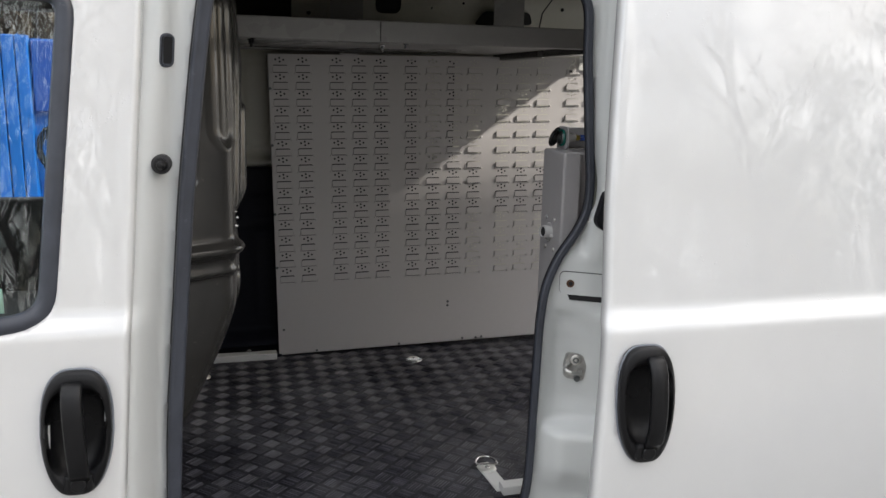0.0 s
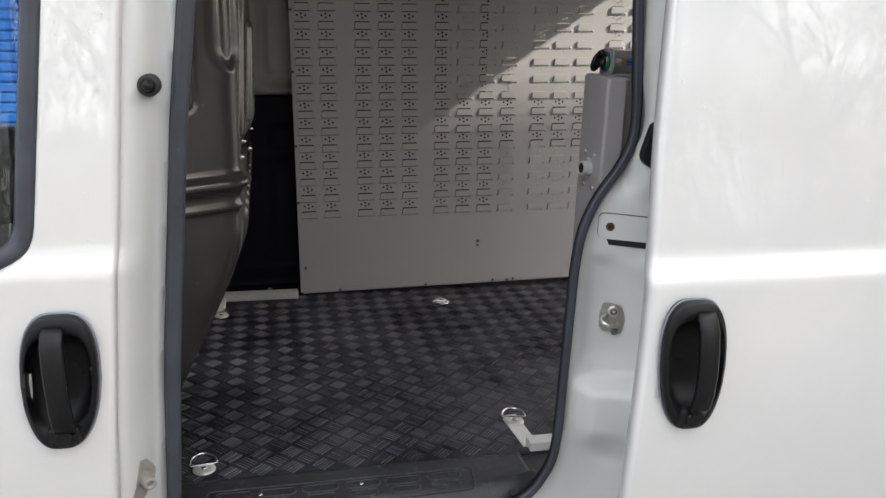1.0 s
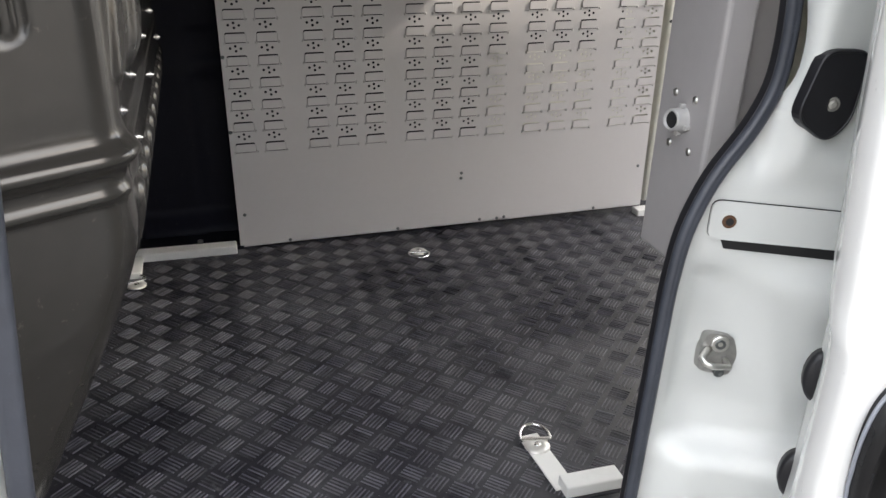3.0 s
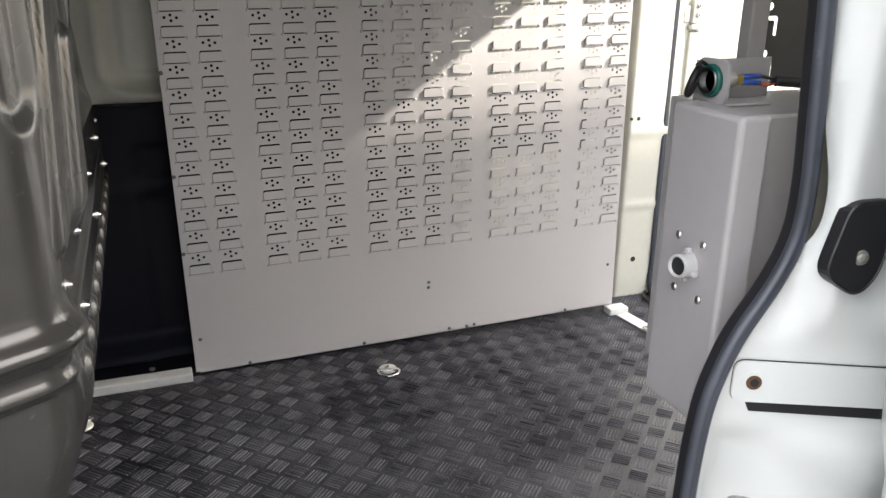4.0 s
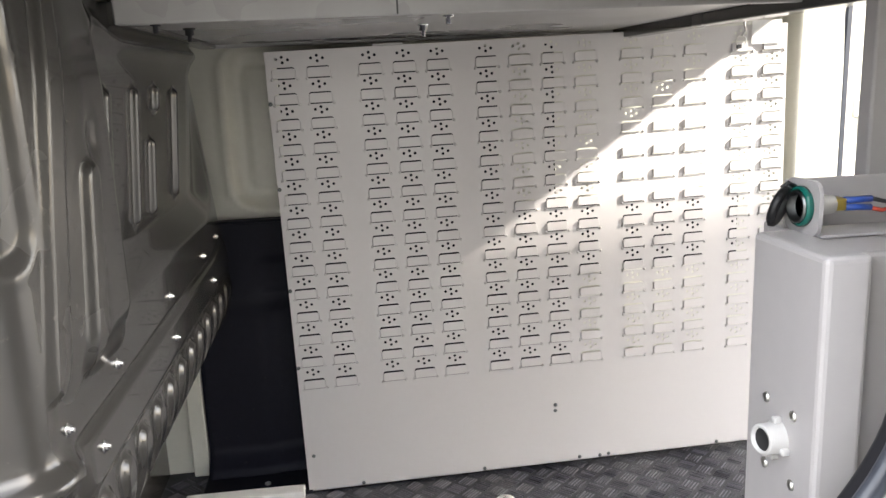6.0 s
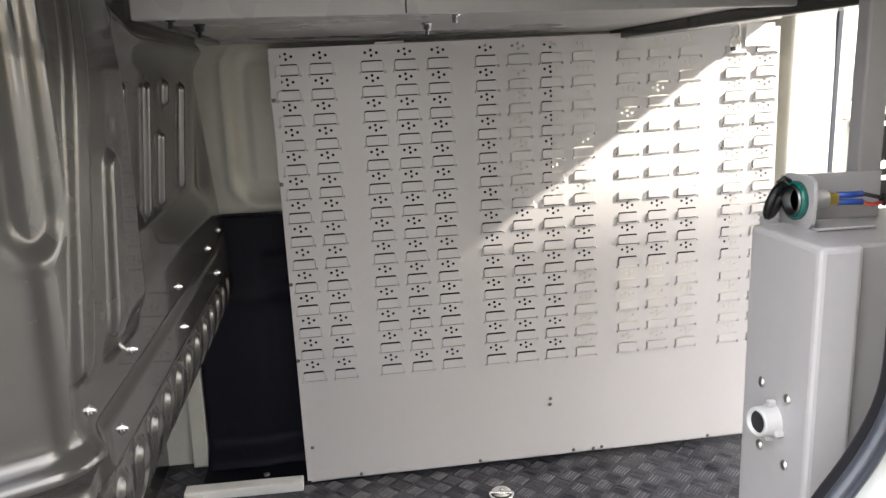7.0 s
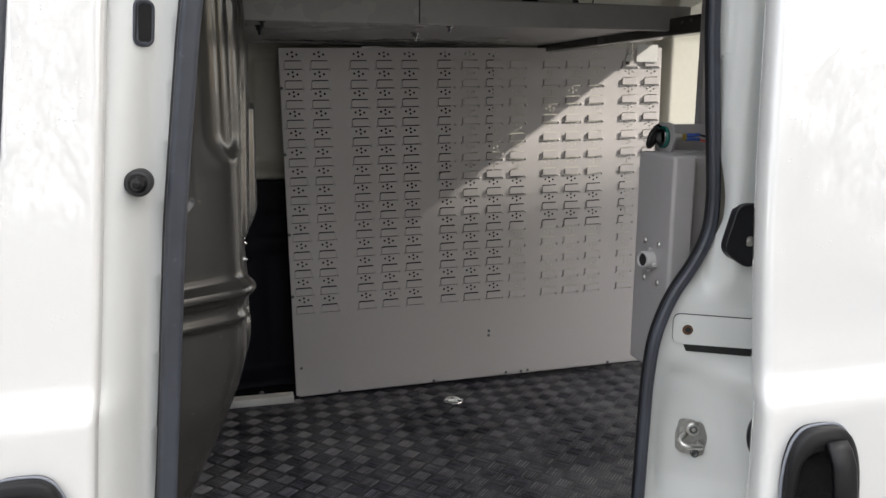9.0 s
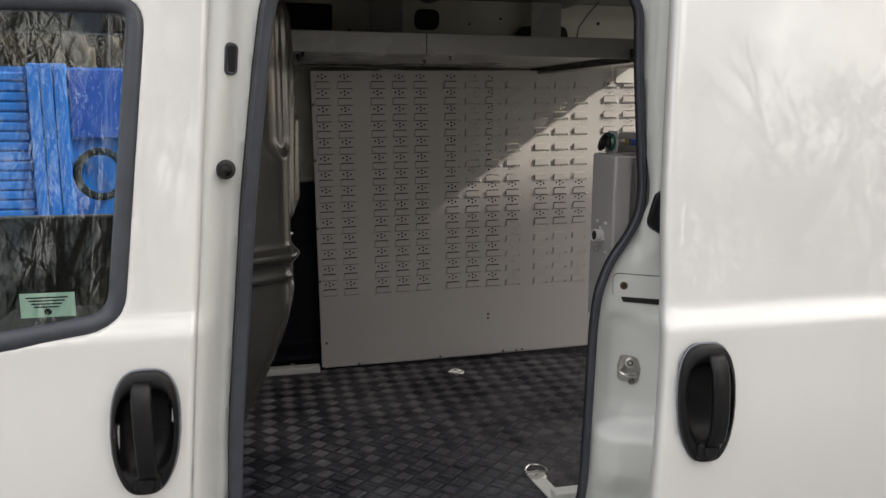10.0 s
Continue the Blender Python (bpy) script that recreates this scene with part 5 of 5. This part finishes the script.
part("emblem", sweep(bmesh.new(), [(-1.70 + 0.23 * math.cos(a), SHY - 0.03, 0.86 + 0.23 * math.sin(a)) for a in [2 * math.pi * k / 40 for k in range(40)]], [(-0.038, -0.01), (0.038, -0.01), (0.038, 0.01), (-0.038, 0.01)], closed=True), INK, shed, "dark round painted emblem")


# ---- trees ----
def tree(name, x, y, h, seed, label, leaves=False):
    rng = random.Random(seed)
    t = thing(name, label, "tree", group="bare trees round the yard", at=(x, y, 0))
    bm = bmesh.new()

    def limb(p, d, length, r, depth):
        q = p + d * length
        cyl(bm, p, q, r, 5 if depth else 8, r * 0.62, caps=False)
        if depth >= 5:
            return
        for _ in range(3 if depth < 4 else 2):
            nd = (d + Vector((rng.uniform(-1, 1), rng.uniform(-1, 1), rng.uniform(-0.25, 0.7))) * 0.72).normalized()
            limb(q - d * length * rng.uniform(0, 0.35), nd, length * rng.uniform(0.58, 0.8), r * 0.58, depth + 1)

    limb(Vector((0, 0, 0)), Vector((0, 0, 1)), h * 0.34, h * 0.022, 0)
    part("limbs", bm, BARK, t, recalc=False)
    return t


for k, (x, y, h) in enumerate(((-7.4, 15.0, 7.5), (-4.6, 14.6, 7.0), (-2.2, 15.4, 7.5), (-6.0, 17.5, 8.5), (-3.3, 18, 8), (-9.5, 18, 9), (-9, -16, 9), (-3, -19, 10), (4, -17, 9), (9, -20, 11), (14, -16, 9))):
    tree("bare_tree", x, y, h, 10 + k, "leafless tree with fine twigs beyond the yard")


def woodland():
    """A far belt of bare undergrowth with clumped twiggy crowns above it."""
    rng = random.Random(8)
    verts, faces = [], []

    def blade(c, length, width):
        u = Vector((rng.gauss(0, 0.6), rng.gauss(0, 0.6), 0.8)).normalized() * length
        v = Vector((-u.y + 0.1, u.x, 0.2)).normalized() * width
        k = len(verts)
        verts.extend([tuple(c - u), tuple(c + v), tuple(c + u), tuple(c - v)])
        faces.append((k, k + 1, k + 2, k + 3))

    def at(deg, r, z):
        a = radians(deg)
        return Vector((r * math.cos(a), r * math.sin(a), z))

    # behind the shed: a dense dark bank
    for _ in range(38000):
        blade(at(rng.uniform(92, 135), rng.uniform(30, 42), 13 * rng.random() ** 1.1), rng.uniform(0.4, 1.3), rng.uniform(0.015, 0.12))
    # round the near side: low thicket
    for _ in range(36000):
        deg = rng.uniform(190, 345)
        blade(at(deg, rng.uniform(30, 42), (17.0 if 232 < deg < 282 else 6.5) * rng.random() ** (1.1 if 232 < deg < 282 else 1.3)), rng.uniform(0.4, 1.2), rng.uniform(0.015, 0.08))
    # crowns rising out of it, uneven and open
    for _ in range(170):
        deg, r = rng.uniform(190, 345), rng.uniform(30, 42)
        top = rng.uniform(5.0, 12.0) + (6.0 if 232 < deg < 282 else 0.0)
        wide = rng.uniform(1.0, 2.6)
        for _ in range(rng.randint(130, 260)):
            p = at(deg, r, top) + Vector((rng.gauss(0, 0.55), rng.gauss(0, 0.55), rng.gauss(0, 0.45))) * wide
            blade(p, rng.uniform(0.15, 0.7), rng.uniform(0.012, 0.05))
    me = bpy.data.meshes.new("woodland")
    me.from_pydata(verts, [], faces)
    return me


tagged(part("woodland", woodland(), BARK), "distant belt of bare winter trees round the yard", "trees", kind="stuff")


# unseen evergreen, added only to block part of the sun
def conifer(x, y, apex):
    rng = random.Random(5)
    t = thing("conifer", "dense dark evergreen added out of view behind the van to block sun", "tree", at=(x, y, 0))
    part("trunk", cyl(bmesh.new(), (0, 0, 0), (0, 0, apex * 0.9), 0.16, 10, 0.03), BARK, t)
    verts, faces = [], []
    for _ in range(15000):
        z = apex * (0.08 + 0.92 * rng.random() ** 0.8)
        rmax = min((apex - z) / 1.68, 1.6)
        r, a = rmax * math.sqrt(rng.random()), rng.uniform(0, 2 * math.pi)
        c = Vector((r * math.cos(a), r * math.sin(a), z - 0.05))
        u = Vector((rng.gauss(0, 1), rng.gauss(0, 1), rng.gauss(0, 1))).normalized() * rng.uniform(0.06, 0.11)
        v = u.orthogonal().normalized() * 0.05
        k = len(verts)
        verts += [tuple(c - u), tuple(c + v), tuple(c + u), tuple(c - v)]
        faces.append((k, k + 1, k + 2, k + 3))
    me = bpy.data.meshes.new("crown")
    me.from_pydata(verts, [], faces)
    part("crown", me, LEAF, t)
    return t


# first trims the sun patch's lower edge, second shades the van's side
conifer(7.0, 0.76, 5.98)
conifer(7.2, -0.95, 8.3)

# ---- raised tread bars of the mat ----
def tread():
    rng = random.Random(2)
    verts, faces = [], []
    px, py = 0.0690, 0.0662
    L, W, H = 0.0200, 0.0015, 0.0022
    nx, ny = int(1.86 / px) + 1, int(1.30 / py) + 1
    for half in (0, 1):
        for i in range(-1, nx):
            for j in range(0, ny):
                cx = -0.338 + px * (i + 0.5 * half)
                cy = 2.0755 + py * (j + 0.5 * half)
                d = Vector((0.707, 0.707, 0)) if half == 0 else Vector((0.707, -0.707, 0))
                s = Vector((-d.y, d.x, 0))
                for k in range(5):
                    o = Vector((cx, cy, FLOOR)) + s * (k - 2) * 0.0078
                    if not (-0.365 < o.x < 1.47 and 2.052 < o.y < 3.36):
                        continue
                    wear = H * rng.uniform(0.55, 1.0)
                    n = len(verts)
                    for sx, sy_, z in ((-1, -1, 0), (1, -1, 0), (1, 1, 0), (-1, 1, 0), (-0.9, -0.45, 1), (0.9, -0.45, 1), (0.9, 0.45, 1), (-0.9, 0.45, 1)):
                        p = o + d * L * sx + s * W * sy_
                        verts.append((p.x, p.y, FLOOR - 0.0012 + wear * z * 1.4))
                    for q in ((4, 5, 6, 7), (0, 1, 5, 4), (1, 2, 6, 5), (2, 3, 7, 6), (3, 0, 4, 7)):
                        faces.append(tuple(n + t for t in q))
    me = bpy.data.meshes.new("tread_bars")
    me.from_pydata(verts, [], faces)
    return me


part("tread_bars", tread(), MATBAR, floor, "worn raised tread bars", kind="stuff")
